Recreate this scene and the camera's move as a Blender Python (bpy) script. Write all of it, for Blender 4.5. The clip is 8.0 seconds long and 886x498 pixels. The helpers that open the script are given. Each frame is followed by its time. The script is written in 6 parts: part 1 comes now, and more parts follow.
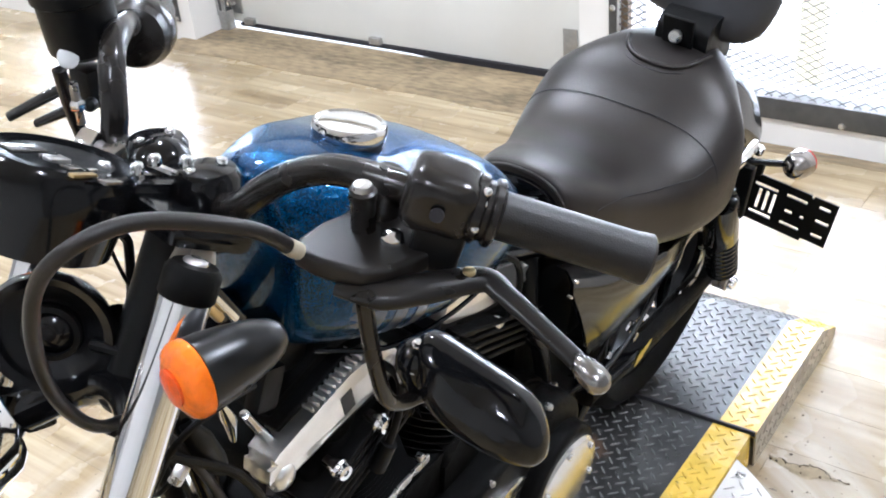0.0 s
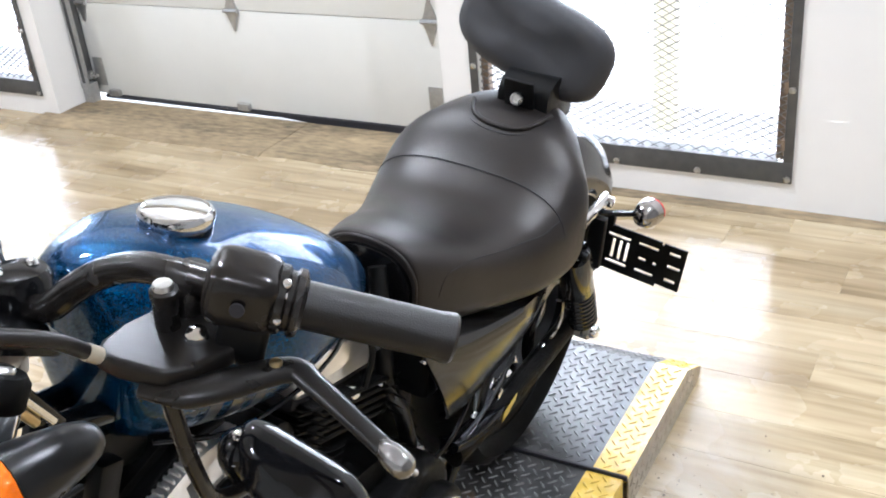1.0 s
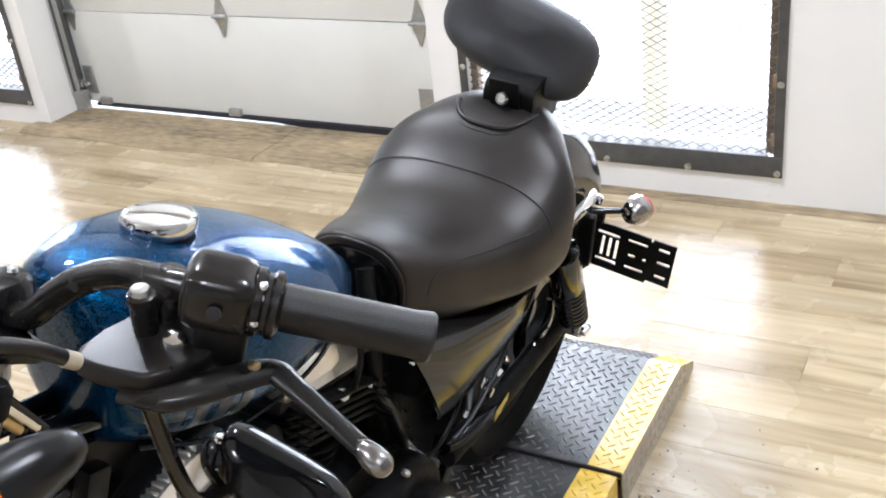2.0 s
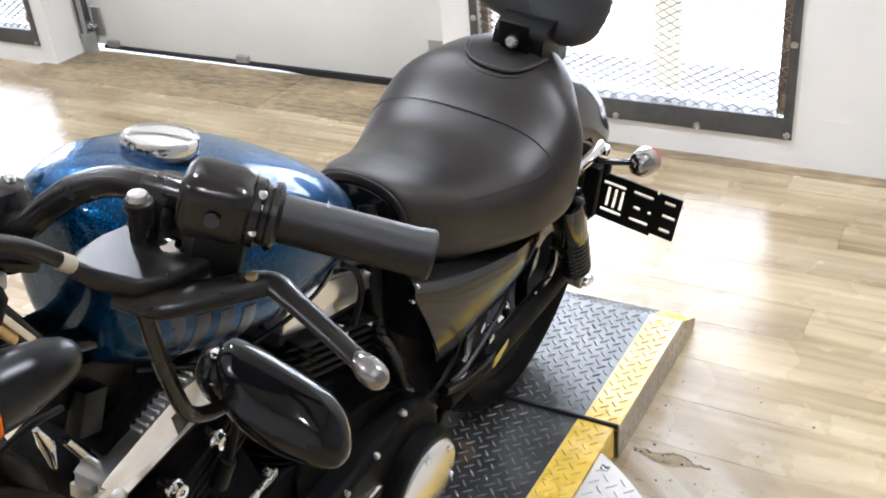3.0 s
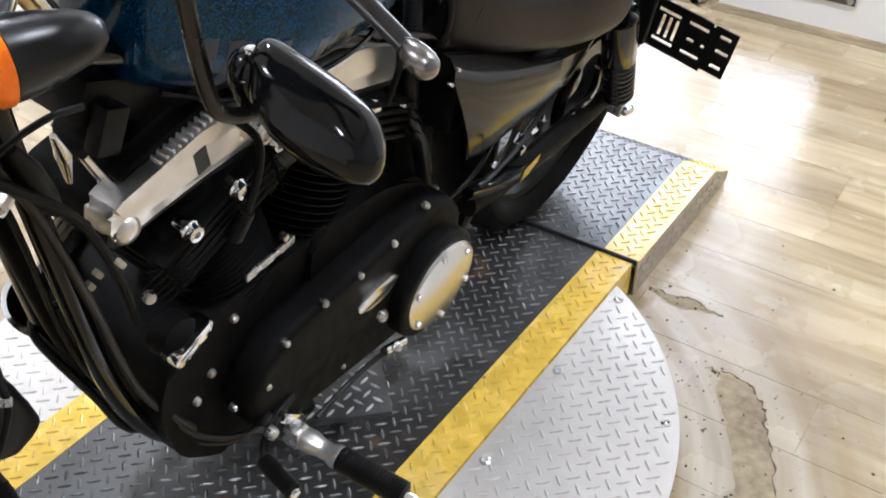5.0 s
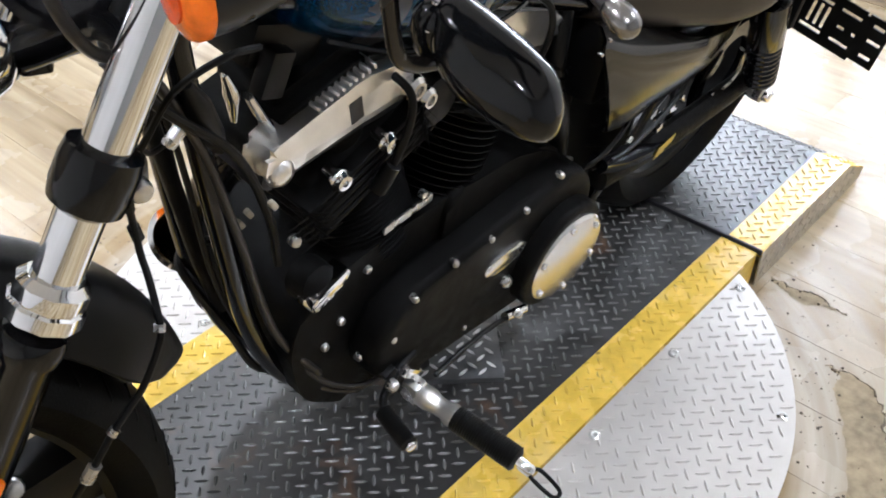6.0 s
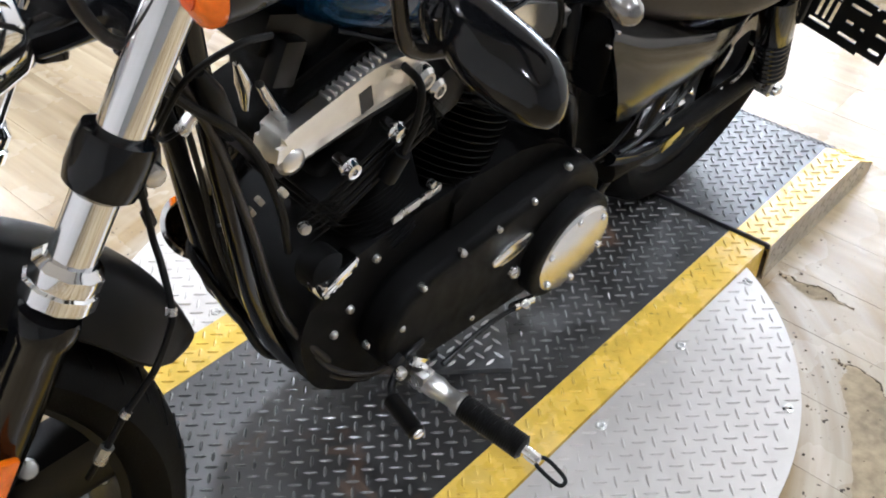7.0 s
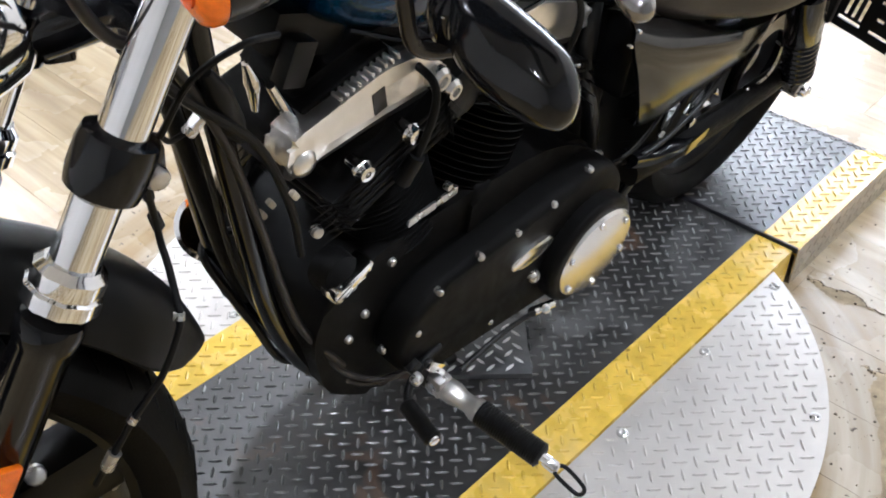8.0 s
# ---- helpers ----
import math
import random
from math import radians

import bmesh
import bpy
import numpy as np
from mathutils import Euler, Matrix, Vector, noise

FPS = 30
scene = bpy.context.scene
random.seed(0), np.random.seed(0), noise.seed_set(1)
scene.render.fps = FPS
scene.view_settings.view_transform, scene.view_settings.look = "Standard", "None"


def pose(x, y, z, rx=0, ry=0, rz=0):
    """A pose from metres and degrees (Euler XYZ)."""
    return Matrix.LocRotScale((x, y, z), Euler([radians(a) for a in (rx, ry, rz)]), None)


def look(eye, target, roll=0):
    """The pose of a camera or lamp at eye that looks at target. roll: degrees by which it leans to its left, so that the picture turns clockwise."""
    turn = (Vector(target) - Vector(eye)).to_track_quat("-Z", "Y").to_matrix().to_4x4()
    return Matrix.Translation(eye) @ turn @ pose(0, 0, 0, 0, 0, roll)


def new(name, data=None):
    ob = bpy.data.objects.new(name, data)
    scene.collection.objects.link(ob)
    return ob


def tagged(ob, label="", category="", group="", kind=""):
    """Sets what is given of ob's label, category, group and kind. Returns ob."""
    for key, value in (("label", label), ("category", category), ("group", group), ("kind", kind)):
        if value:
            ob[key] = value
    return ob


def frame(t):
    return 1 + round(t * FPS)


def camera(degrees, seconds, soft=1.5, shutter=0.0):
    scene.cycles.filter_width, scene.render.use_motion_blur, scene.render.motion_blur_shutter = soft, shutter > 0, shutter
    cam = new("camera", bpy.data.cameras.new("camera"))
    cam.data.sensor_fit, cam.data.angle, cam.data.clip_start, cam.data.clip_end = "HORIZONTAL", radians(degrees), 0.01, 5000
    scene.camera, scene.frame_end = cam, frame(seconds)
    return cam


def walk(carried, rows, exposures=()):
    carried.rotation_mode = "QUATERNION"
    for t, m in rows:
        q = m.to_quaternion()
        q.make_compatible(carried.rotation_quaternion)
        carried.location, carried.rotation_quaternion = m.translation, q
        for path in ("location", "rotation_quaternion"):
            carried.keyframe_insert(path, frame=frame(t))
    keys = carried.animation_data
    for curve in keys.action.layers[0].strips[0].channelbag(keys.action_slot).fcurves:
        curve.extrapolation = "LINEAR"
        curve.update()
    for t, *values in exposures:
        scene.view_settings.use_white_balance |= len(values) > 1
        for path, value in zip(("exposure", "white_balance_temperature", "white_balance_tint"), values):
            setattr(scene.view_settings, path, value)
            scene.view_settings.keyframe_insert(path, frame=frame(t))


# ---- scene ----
cam = camera(46.8, 8.0, soft=1.9)
PATH = [
    (0, (1.524, 0.733, 1.329), (0.16, -0.343, 0.339), -5.5),
    (0.5, (1.5, 0.762, 1.345), (0.046, -0.232, 0.397), -6.3),
    (1, (1.49, 0.784, 1.348), (-0.029, -0.138, 0.43), -5.8),
    (1.5, (1.485, 0.797, 1.349), (-0.045, -0.113, 0.437), -6.9),
    (3, (1.491, 0.799, 1.316), (0.007, -0.114, 0.335), -5.3),
    (3.5, (1.488, 0.802, 1.283), (0.042, -0.065, 0.207), -3.4),
    (4, (1.487, 0.807, 1.256), (0.069, -0.024, 0.117), -1.5),
    (5.5, (1.53, 0.766, 1.204), (0.262, -0.171, -0.027), 1.4),
    (6, (1.547, 0.753, 1.205), (0.35, -0.247, -0.047), 1.6),
    (6.5, (1.557, 0.76, 1.207), (0.381, -0.254, -0.054), 1.3),
    (7, (1.557, 0.766, 1.207), (0.377, -0.247, -0.051), 1.5),
    (7.5, (1.549, 0.765, 1.2), (0.368, -0.237, -0.066), 0.9),
    (8, (1.533, 0.764, 1.195), (0.389, -0.291, -0.061), 0.4),
]
TONE = [(0, 0.41, 5460, 10), (1.5, 0.305, 5580, 10), (3, 0.235, 5630, 10), (4, 0.16, 5670, 10), (5.5, 0.19, 5610, 10), (8, 0.2, 5590, 10)]
walk(cam, [(t, look(eye, target, roll)) for t, eye, target, roll in PATH], TONE)


# ---- world, sun, exposure ----
scene.view_settings.exposure = 0.0
world = bpy.data.worlds.new("sky")
scene.world = world
world.use_nodes = True
wn = world.node_tree
sky = wn.nodes.new("ShaderNodeTexSky")
sky.sky_type = "NISHITA"
sky.sun_disc = False
sky.sun_elevation, sky.sun_rotation = radians(40), radians(250)
wn.links.new(sky.outputs[0], wn.nodes["Background"].inputs[0])
wn.nodes["Background"].inputs[1].default_value = 0.12


# ---- materials ----
def material(name, color, rough=0.5, metal=0.0, coat=0.0, spec=0.5, var=0.0, vscale=40.0, bump=0.0, bscale=200.0, rvar=0.0, stretch=(1, 1, 1), emit=None):
    m = bpy.data.materials.new(name)
    m.use_nodes = True
    nt = m.node_tree
    b = nt.nodes["Principled BSDF"]
    b.inputs["Base Color"].default_value = (*color, 1)
    b.inputs["Roughness"].default_value = rough
    b.inputs["Metallic"].default_value = metal
    b.inputs["Coat Weight"].default_value = coat
    b.inputs["Coat Roughness"].default_value = 0.04
    b.inputs["Specular IOR Level"].default_value = spec
    if emit:
        b.inputs["Emission Color"].default_value = (*emit[0], 1)
        b.inputs["Emission Strength"].default_value = emit[1]
    if var or bump or rvar:
        co = nt.nodes.new("ShaderNodeTexCoord")
        mp = nt.nodes.new("ShaderNodeMapping")
        mp.inputs["Scale"].default_value = stretch
        nt.links.new(co.outputs["Object"], mp.inputs[0])
    if var:
        n1, n2 = noise_node(nt, mp, vscale, 5), noise_node(nt, mp, vscale * 0.13, 3)
        add = nt.nodes.new("ShaderNodeMath")
        nt.links.new(n1.outputs[0], add.inputs[0])
        nt.links.new(n2.outputs[0], add.inputs[1])
        ramp = nt.nodes.new("ShaderNodeMapRange")
        ramp.inputs["From Min"].default_value, ramp.inputs["From Max"].default_value = 0.6, 1.4
        ramp.inputs["To Min"].default_value, ramp.inputs["To Max"].default_value = 1 - var, 1 + var
        nt.links.new(add.outputs[0], ramp.inputs[0])
        mul = nt.nodes.new("ShaderNodeMix")
        mul.data_type, mul.blend_type = "RGBA", "MULTIPLY"
        mul.inputs["Factor"].default_value = 1
        mul.inputs[6].default_value = (*color, 1)
        nt.links.new(ramp.outputs[0], mul.inputs[7])
        nt.links.new(mul.outputs[2], b.inputs["Base Color"])
    if rvar:
        n3 = noise_node(nt, mp, vscale * 0.5, 4)
        rr = nt.nodes.new("ShaderNodeMapRange")
        rr.inputs["From Min"].default_value, rr.inputs["From Max"].default_value = 0.3, 0.7
        rr.inputs["To Min"].default_value, rr.inputs["To Max"].default_value = max(rough - rvar, 0.02), rough + rvar
        nt.links.new(n3.outputs[0], rr.inputs[0])
        nt.links.new(rr.outputs[0], b.inputs["Roughness"])
    if bump:
        n4 = noise_node(nt, mp, bscale, 4)
        bp = nt.nodes.new("ShaderNodeBump")
        bp.inputs["Strength"].default_value = bump
        bp.inputs["Distance"].default_value = 0.002
        nt.links.new(n4.outputs[0], bp.inputs["Height"])
        nt.links.new(bp.outputs[0], b.inputs["Normal"])
    return m


def noise_node(nt, mp, scale, detail):
    n = nt.nodes.new("ShaderNodeTexNoise")
    n.inputs["Scale"].default_value, n.inputs["Detail"].default_value = scale, detail
    nt.links.new(mp.outputs[0], n.inputs["Vector"])
    return n


GLOSS = material("gloss black paint", (0.004, 0.004, 0.0045), 0.12, 0, 0, 0.36, rvar=0.04, var=0.2, vscale=30)
COVERBLACK = material("gloss black cover paint, slightly dulled", (0.004, 0.004, 0.0045), 0.14, 0, 0, 0.22, rvar=0.05, var=0.2, vscale=30, bump=0.03, bscale=14)
SATIN = material("satin black powder coat", (0.004, 0.004, 0.004), 0.36, 0, 0, 0.2, var=0.25, vscale=60, bump=0.15, bscale=900, rvar=0.06)
WRINKLE = material("wrinkle black engine paint", (0.0035, 0.0034, 0.0033), 0.46, 0, 0, 0.09, var=0.3, vscale=80, bump=0.4, bscale=1400, rvar=0.08)
BARBLACK = material("bronzed satin black bar", (0.016, 0.0135, 0.012), 0.24, 0.3, 0, 0.55, var=0.25, vscale=50, rvar=0.07)
CHROME = material("chrome", (0.82, 0.82, 0.83), 0.07, 1, 0, var=0.06, vscale=25, rvar=0.03)
STEEL = material("zinc plated steel", (0.55, 0.54, 0.52), 0.3, 1, 0, var=0.2, vscale=120, rvar=0.1)
SILVER = material("polished cast aluminium", (0.7, 0.68, 0.65), 0.22, 0.95, 0, bump=0.03, bscale=500)
CAST = material("bright cast aluminium", (0.86, 0.84, 0.81), 0.28, 0.95, 0, var=0.08, vscale=60, bump=0.05, bscale=500)
RUBBER = material("black rubber", (0.005, 0.0048, 0.0046), 0.4, 0, 0, 0.15, var=0.25, vscale=90, bump=0.2, bscale=700)
LEVERBLACK = material("satin black lever paint", (0.011, 0.0095, 0.0085), 0.32, 0.1, 0, 0.36, var=0.25, vscale=50, rvar=0.07)
GRIPRUBBER = material("worn grey rubber grip", (0.014, 0.012, 0.0108), 0.33, 0, 0, 0.4, var=0.15, vscale=90, bump=0.2, bscale=900)
TYRE = material("tyre rubber", (0.0035, 0.0035, 0.0033), 0.5, 0, 0, 0.07, var=0.35, vscale=40, bump=0.3, bscale=400)
ORANGE = material("orange lens plastic", (0.95, 0.19, 0.002), 0.12, 0, 0.15, var=0.3, vscale=90, bump=0.6, bscale=190)
BRASS = material("brass fitting", (0.55, 0.42, 0.22), 0.3, 1, var=0.2, vscale=90)
CLOTHGREY = material("graphite plastic", (0.03, 0.03, 0.032), 0.38, var=0.15, vscale=60, bump=0.1, bscale=500)


def leather_material():
    m = material("black leather", (0.0135, 0.0112, 0.0103), 0.38, 0, 0, 0.4, var=0.18, vscale=14, rvar=0.06)
    nt = m.node_tree
    nt.nodes["Principled BSDF"].inputs["Specular Tint"].default_value = (1.0, 0.95, 0.91, 1)
    co = nt.nodes.new("ShaderNodeTexCoord")
    v = nt.nodes.new("ShaderNodeTexVoronoi")
    v.inputs["Scale"].default_value = 520
    nt.links.new(co.outputs["Object"], v.inputs["Vector"])
    n = nt.nodes.new("ShaderNodeTexNoise")
    n.inputs["Scale"].default_value = 45
    nt.links.new(co.outputs["Object"], n.inputs["Vector"])
    add = nt.nodes.new("ShaderNodeMath")
    nt.links.new(v.outputs["Distance"], add.inputs[0])
    nt.links.new(n.outputs[0], add.inputs[1])
    bp = nt.nodes.new("ShaderNodeBump")
    bp.inputs["Strength"].default_value, bp.inputs["Distance"].default_value = 0.22, 0.001
    nt.links.new(add.outputs[0], bp.inputs["Height"])
    nt.links.new(bp.outputs[0], nt.nodes["Principled BSDF"].inputs["Normal"])
    return m


def flake_material():
    """Blue lacquer over tilted metal flakes, a smooth clear coat on top."""
    m = material("blue metal flake lacquer", (0.01, 0.1, 0.3), 0.24, 0.6, 0.6)
    nt = m.node_tree
    b = nt.nodes["Principled BSDF"]
    b.inputs["Specular Tint"].default_value = (0.04, 0.5, 0.76, 1)
    co = nt.nodes.new("ShaderNodeTexCoord")
    v = nt.nodes.new("ShaderNodeTexVoronoi")
    v.inputs["Scale"].default_value = 800
    nt.links.new(co.outputs["Object"], v.inputs["Vector"])
    ramp = nt.nodes.new("ShaderNodeValToRGB")
    ramp.color_ramp.elements[0].color, ramp.color_ramp.elements[1].color = (0.0008, 0.01, 0.042, 1), (0.003, 0.078, 0.205, 1)
    ramp.color_ramp.elements[0].position, ramp.color_ramp.elements[1].position = 0.25, 1.0
    sep = nt.nodes.new("ShaderNodeSeparateColor")
    nt.links.new(v.outputs["Color"], sep.inputs[0])
    nt.links.new(sep.outputs[0], ramp.inputs[0])
    nt.links.new(ramp.outputs[0], b.inputs["Base Color"])
    geo = nt.nodes.new("ShaderNodeNewGeometry")
    tilt = nt.nodes.new("ShaderNodeVectorMath")
    tilt.operation = "MULTIPLY_ADD"
    tilt.inputs[1].default_value, tilt.inputs[2].default_value = (0.34, 0.34, 0.34), (-0.17, -0.17, -0.17)
    nt.links.new(v.outputs["Color"], tilt.inputs[0])
    add = nt.nodes.new("ShaderNodeVectorMath")
    nt.links.new(geo.outputs["Normal"], add.inputs[0])
    nt.links.new(tilt.outputs[0], add.inputs[1])
    unit = nt.nodes.new("ShaderNodeVectorMath")
    unit.operation = "NORMALIZE"
    nt.links.new(add.outputs[0], unit.inputs[0])
    nt.links.new(unit.outputs[0], b.inputs["Normal"])
    return m


LEATHER = leather_material()
BLUE = flake_material()
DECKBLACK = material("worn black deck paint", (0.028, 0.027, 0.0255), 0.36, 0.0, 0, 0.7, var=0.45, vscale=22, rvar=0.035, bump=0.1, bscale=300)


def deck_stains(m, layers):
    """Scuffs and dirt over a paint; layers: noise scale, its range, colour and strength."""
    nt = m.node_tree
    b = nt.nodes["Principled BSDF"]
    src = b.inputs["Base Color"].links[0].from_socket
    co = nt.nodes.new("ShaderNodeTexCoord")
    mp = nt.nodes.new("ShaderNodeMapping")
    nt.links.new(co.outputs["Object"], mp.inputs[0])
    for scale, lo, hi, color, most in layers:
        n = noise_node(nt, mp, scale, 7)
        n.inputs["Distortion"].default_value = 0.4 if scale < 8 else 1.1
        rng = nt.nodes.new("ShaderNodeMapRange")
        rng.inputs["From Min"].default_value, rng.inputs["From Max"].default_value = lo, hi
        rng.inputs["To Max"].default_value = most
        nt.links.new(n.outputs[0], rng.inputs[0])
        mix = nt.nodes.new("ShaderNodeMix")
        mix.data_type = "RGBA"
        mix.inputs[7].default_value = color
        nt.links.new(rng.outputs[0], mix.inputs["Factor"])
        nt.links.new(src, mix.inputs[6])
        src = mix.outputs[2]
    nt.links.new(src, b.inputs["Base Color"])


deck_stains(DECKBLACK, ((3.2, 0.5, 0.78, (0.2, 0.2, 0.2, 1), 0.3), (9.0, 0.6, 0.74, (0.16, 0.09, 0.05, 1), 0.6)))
YELLOW = material("worn yellow safety paint", (0.74, 0.5, 0.075), 0.26, 0, 0.12, var=0.24, vscale=35, rvar=0.08, bump=0.1, bscale=250)
deck_stains(YELLOW, ((5.0, 0.52, 0.7, (0.72, 0.62, 0.38, 1), 0.5), (38.0, 0.66, 0.72, (0.1, 0.075, 0.03, 1), 0.75)))
# paler than the deck paint: wear, and highlights put into the colour
DECKWORN_LIT = material("black bar paint, worn and lightened for highlights", (0.125, 0.125, 0.122), 0.31, 0.38, 0, var=0.5, vscale=18, rvar=0.08)
ALU = material("bright tread plate aluminium", (0.59, 0.56, 0.525), 0.42, 0.4, 0, var=0.1, vscale=25, rvar=0.08)
WALL = material("white wall paint", (0.82, 0.8, 0.77), 0.6, 0, 0, var=0.03, vscale=6, bump=0.06, bscale=120)
DOORW = material("off-white door enamel", (0.74, 0.735, 0.69), 0.45, 0, 0, var=0.03, vscale=8, bump=0.06, bscale=220)
FRAMEGREY = material("dark grey steel angle", (0.1, 0.1, 0.1), 0.5, 0.4, 0, var=0.25, vscale=30)
GALV = material("galvanised steel", (0.45, 0.45, 0.44), 0.4, 0.8, 0, var=0.2, vscale=60)
SEAL = material("black door seal rubber", (0.015, 0.014, 0.018), 0.6, var=0.2)
PLY = material("bare plywood", (0.25, 0.188, 0.11), 0.65, 0, 0, var=0.75, vscale=16, stretch=(3, 1, 1), bump=0.25, bscale=60)
RUSTWOOD = material("brown weathered post", (0.2, 0.14, 0.09), 0.7, var=0.35, vscale=30, stretch=(3, 3, 0.5))
CONCRETE = material("pale concrete", (0.5, 0.49, 0.47), 0.8, var=0.1, vscale=10)
CEIL = material("white ceiling", (0.76, 0.76, 0.76), 0.8, var=0.05)
SHOP = material("grey shop wall", (0.3, 0.3, 0.3), 0.7, var=0.08, vscale=5)
SHOPLIGHT = material("pale shop wall", (0.7, 0.7, 0.7), 0.7, var=0.08, vscale=5)
PATCH = material("bare levelling compound", (0.3, 0.235, 0.145), 0.75, var=0.55, vscale=50, bump=0.4, bscale=90)


def floor_material():
    m = material("wood look vinyl", (0.5, 0.4, 0.27), 0.3, 0, 0)
    nt = m.node_tree
    b = nt.nodes["Principled BSDF"]
    co = nt.nodes.new("ShaderNodeTexCoord")
    info = nt.nodes.new("ShaderNodeObjectInfo")
    off = nt.nodes.new("ShaderNodeVectorMath")
    off.operation = "MULTIPLY_ADD"
    comb = nt.nodes.new("ShaderNodeCombineXYZ")
    for k in range(3):
        nt.links.new(info.outputs["Random"], comb.inputs[k])
    nt.links.new(comb.outputs[0], off.inputs[0])
    off.inputs[1].default_value = (13, 29, 7)
    nt.links.new(co.outputs["Object"], off.inputs[2])
    mp = nt.nodes.new("ShaderNodeMapping")
    mp.inputs["Scale"].default_value = (13, 0.75, 1)
    nt.links.new(off.outputs[0], mp.inputs[0])
    g1, g2 = noise_node(nt, mp, 3.5, 8), noise_node(nt, mp, 0.9, 3)
    add = nt.nodes.new("ShaderNodeMath")
    nt.links.new(g1.outputs[0], add.inputs[0])
    nt.links.new(g2.outputs[0], add.inputs[1])
    half = nt.nodes.new("ShaderNodeMath")
    half.operation = "MULTIPLY_ADD"
    half.inputs[1].default_value = 0.5
    nt.links.new(add.outputs[0], half.inputs[0])
    rnd = nt.nodes.new("ShaderNodeMath")
    rnd.operation = "MULTIPLY_ADD"
    rnd.inputs[1].default_value, rnd.inputs[2].default_value = 0.07, -0.035
    nt.links.new(info.outputs["Random"], rnd.inputs[0])
    nt.links.new(rnd.outputs[0], half.inputs[2])
    ramp = nt.nodes.new("ShaderNodeValToRGB")
    e = ramp.color_ramp.elements
    e[0].position, e[0].color = 0.3, (0.21, 0.15, 0.08, 1)
    e[1].position, e[1].color = 0.7, (0.6, 0.5, 0.345, 1)
    mid = ramp.color_ramp.elements.new(0.5)
    mid.color = (0.43, 0.345, 0.212, 1)
    ramp.color_ramp.interpolation = "B_SPLINE"
    nt.links.new(half.outputs[0], ramp.inputs[0])
    geo = nt.nodes.new("ShaderNodeNewGeometry")
    # broad golden and brown bands in the printed wood
    mpb = nt.nodes.new("ShaderNodeMapping")
    mpb.inputs["Scale"].default_value = (6.5, 1.1, 1)
    nt.links.new(geo.outputs["Position"], mpb.inputs[0])
    band = noise_node(nt, mpb, 1.0, 5)
    band.inputs["Distortion"].default_value = 0.5
    tone = nt.nodes.new("ShaderNodeValToRGB")
    tone.color_ramp.elements[0].position, tone.color_ramp.elements[0].color = 0.32, (0.5, 0.415, 0.31, 1)
    tone.color_ramp.elements[1].position, tone.color_ramp.elements[1].color = 0.68, (1.06, 1.06, 1.06, 1)
    tone.color_ramp.elements.new(0.5).color = (0.97, 0.93, 0.84, 1)
    tone.color_ramp.interpolation = "B_SPLINE"
    nt.links.new(band.outputs[0], tone.inputs[0])
    wood = nt.nodes.new("ShaderNodeMix")
    wood.data_type, wood.blend_type = "RGBA", "MULTIPLY"
    wood.inputs["Factor"].default_value = 0.85
    nt.links.new(ramp.outputs[0], wood.inputs[6])
    nt.links.new(tone.outputs[0], wood.inputs[7])
    dist = nt.nodes.new("ShaderNodeVectorMath")
    dist.operation = "DISTANCE"
    dist.inputs[1].default_value = (0.591, -0.062, -0.08)
    nt.links.new(geo.outputs["Position"], dist.inputs[0])
    near = nt.nodes.new("ShaderNodeMapRange")
    near.inputs["From Min"].default_value, near.inputs["From Max"].default_value = 0.6, 1.05
    near.inputs["To Min"].default_value, near.inputs["To Max"].default_value = 1.6, 0.0
    nt.links.new(dist.outputs["Value"], near.inputs[0])
    mpw = nt.nodes.new("ShaderNodeMapping")
    nt.links.new(geo.outputs["Position"], mpw.inputs[0])
    blot, speck = noise_node(nt, mpw, 6, 6), noise_node(nt, mpw, 95, 3)
    blot_r, speck_r = nt.nodes.new("ShaderNodeMapRange"), nt.nodes.new("ShaderNodeMapRange")
    blot_r.inputs["From Min"].default_value, blot_r.inputs["From Max"].default_value = 0.3, 0.68
    speck_r.inputs["From Min"].default_value, speck_r.inputs["From Max"].default_value = 0.68, 0.72
    nt.links.new(blot.outputs[0], blot_r.inputs[0])
    nt.links.new(speck.outputs[0], speck_r.inputs[0])
    stain = nt.nodes.new("ShaderNodeMath")
    stain.operation = "MULTIPLY"
    nt.links.new(near.outputs[0], stain.inputs[0])
    nt.links.new(blot_r.outputs[0], stain.inputs[1])
    mix = nt.nodes.new("ShaderNodeMix")
    mix.data_type = "RGBA"
    mix.inputs[7].default_value = (0.3, 0.21, 0.105, 1)
    nt.links.new(stain.outputs[0], mix.inputs["Factor"])
    nt.links.new(wood.outputs[2], mix.inputs[6])
    # drag marks that run round the turntable
    rel = nt.nodes.new("ShaderNodeVectorMath")
    rel.operation = "SUBTRACT"
    rel.inputs[1].default_value = (0.591, -0.062, -0.08)
    nt.links.new(geo.outputs["Position"], rel.inputs[0])
    xyz = nt.nodes.new("ShaderNodeSeparateXYZ")
    nt.links.new(rel.outputs[0], xyz.inputs[0])
    turn = nt.nodes.new("ShaderNodeMath")
    turn.operation = "ARCTAN2"
    nt.links.new(xyz.outputs[1], turn.inputs[0])
    nt.links.new(xyz.outputs[0], turn.inputs[1])
    polar = nt.nodes.new("ShaderNodeCombineXYZ")
    nt.links.new(dist.outputs["Value"], polar.inputs[0])
    nt.links.new(turn.outputs[0], polar.inputs[1])
    mpp = nt.nodes.new("ShaderNodeMapping")
    mpp.inputs["Scale"].default_value = (13, 0.7, 1)
    nt.links.new(polar.outputs[0], mpp.inputs[0])
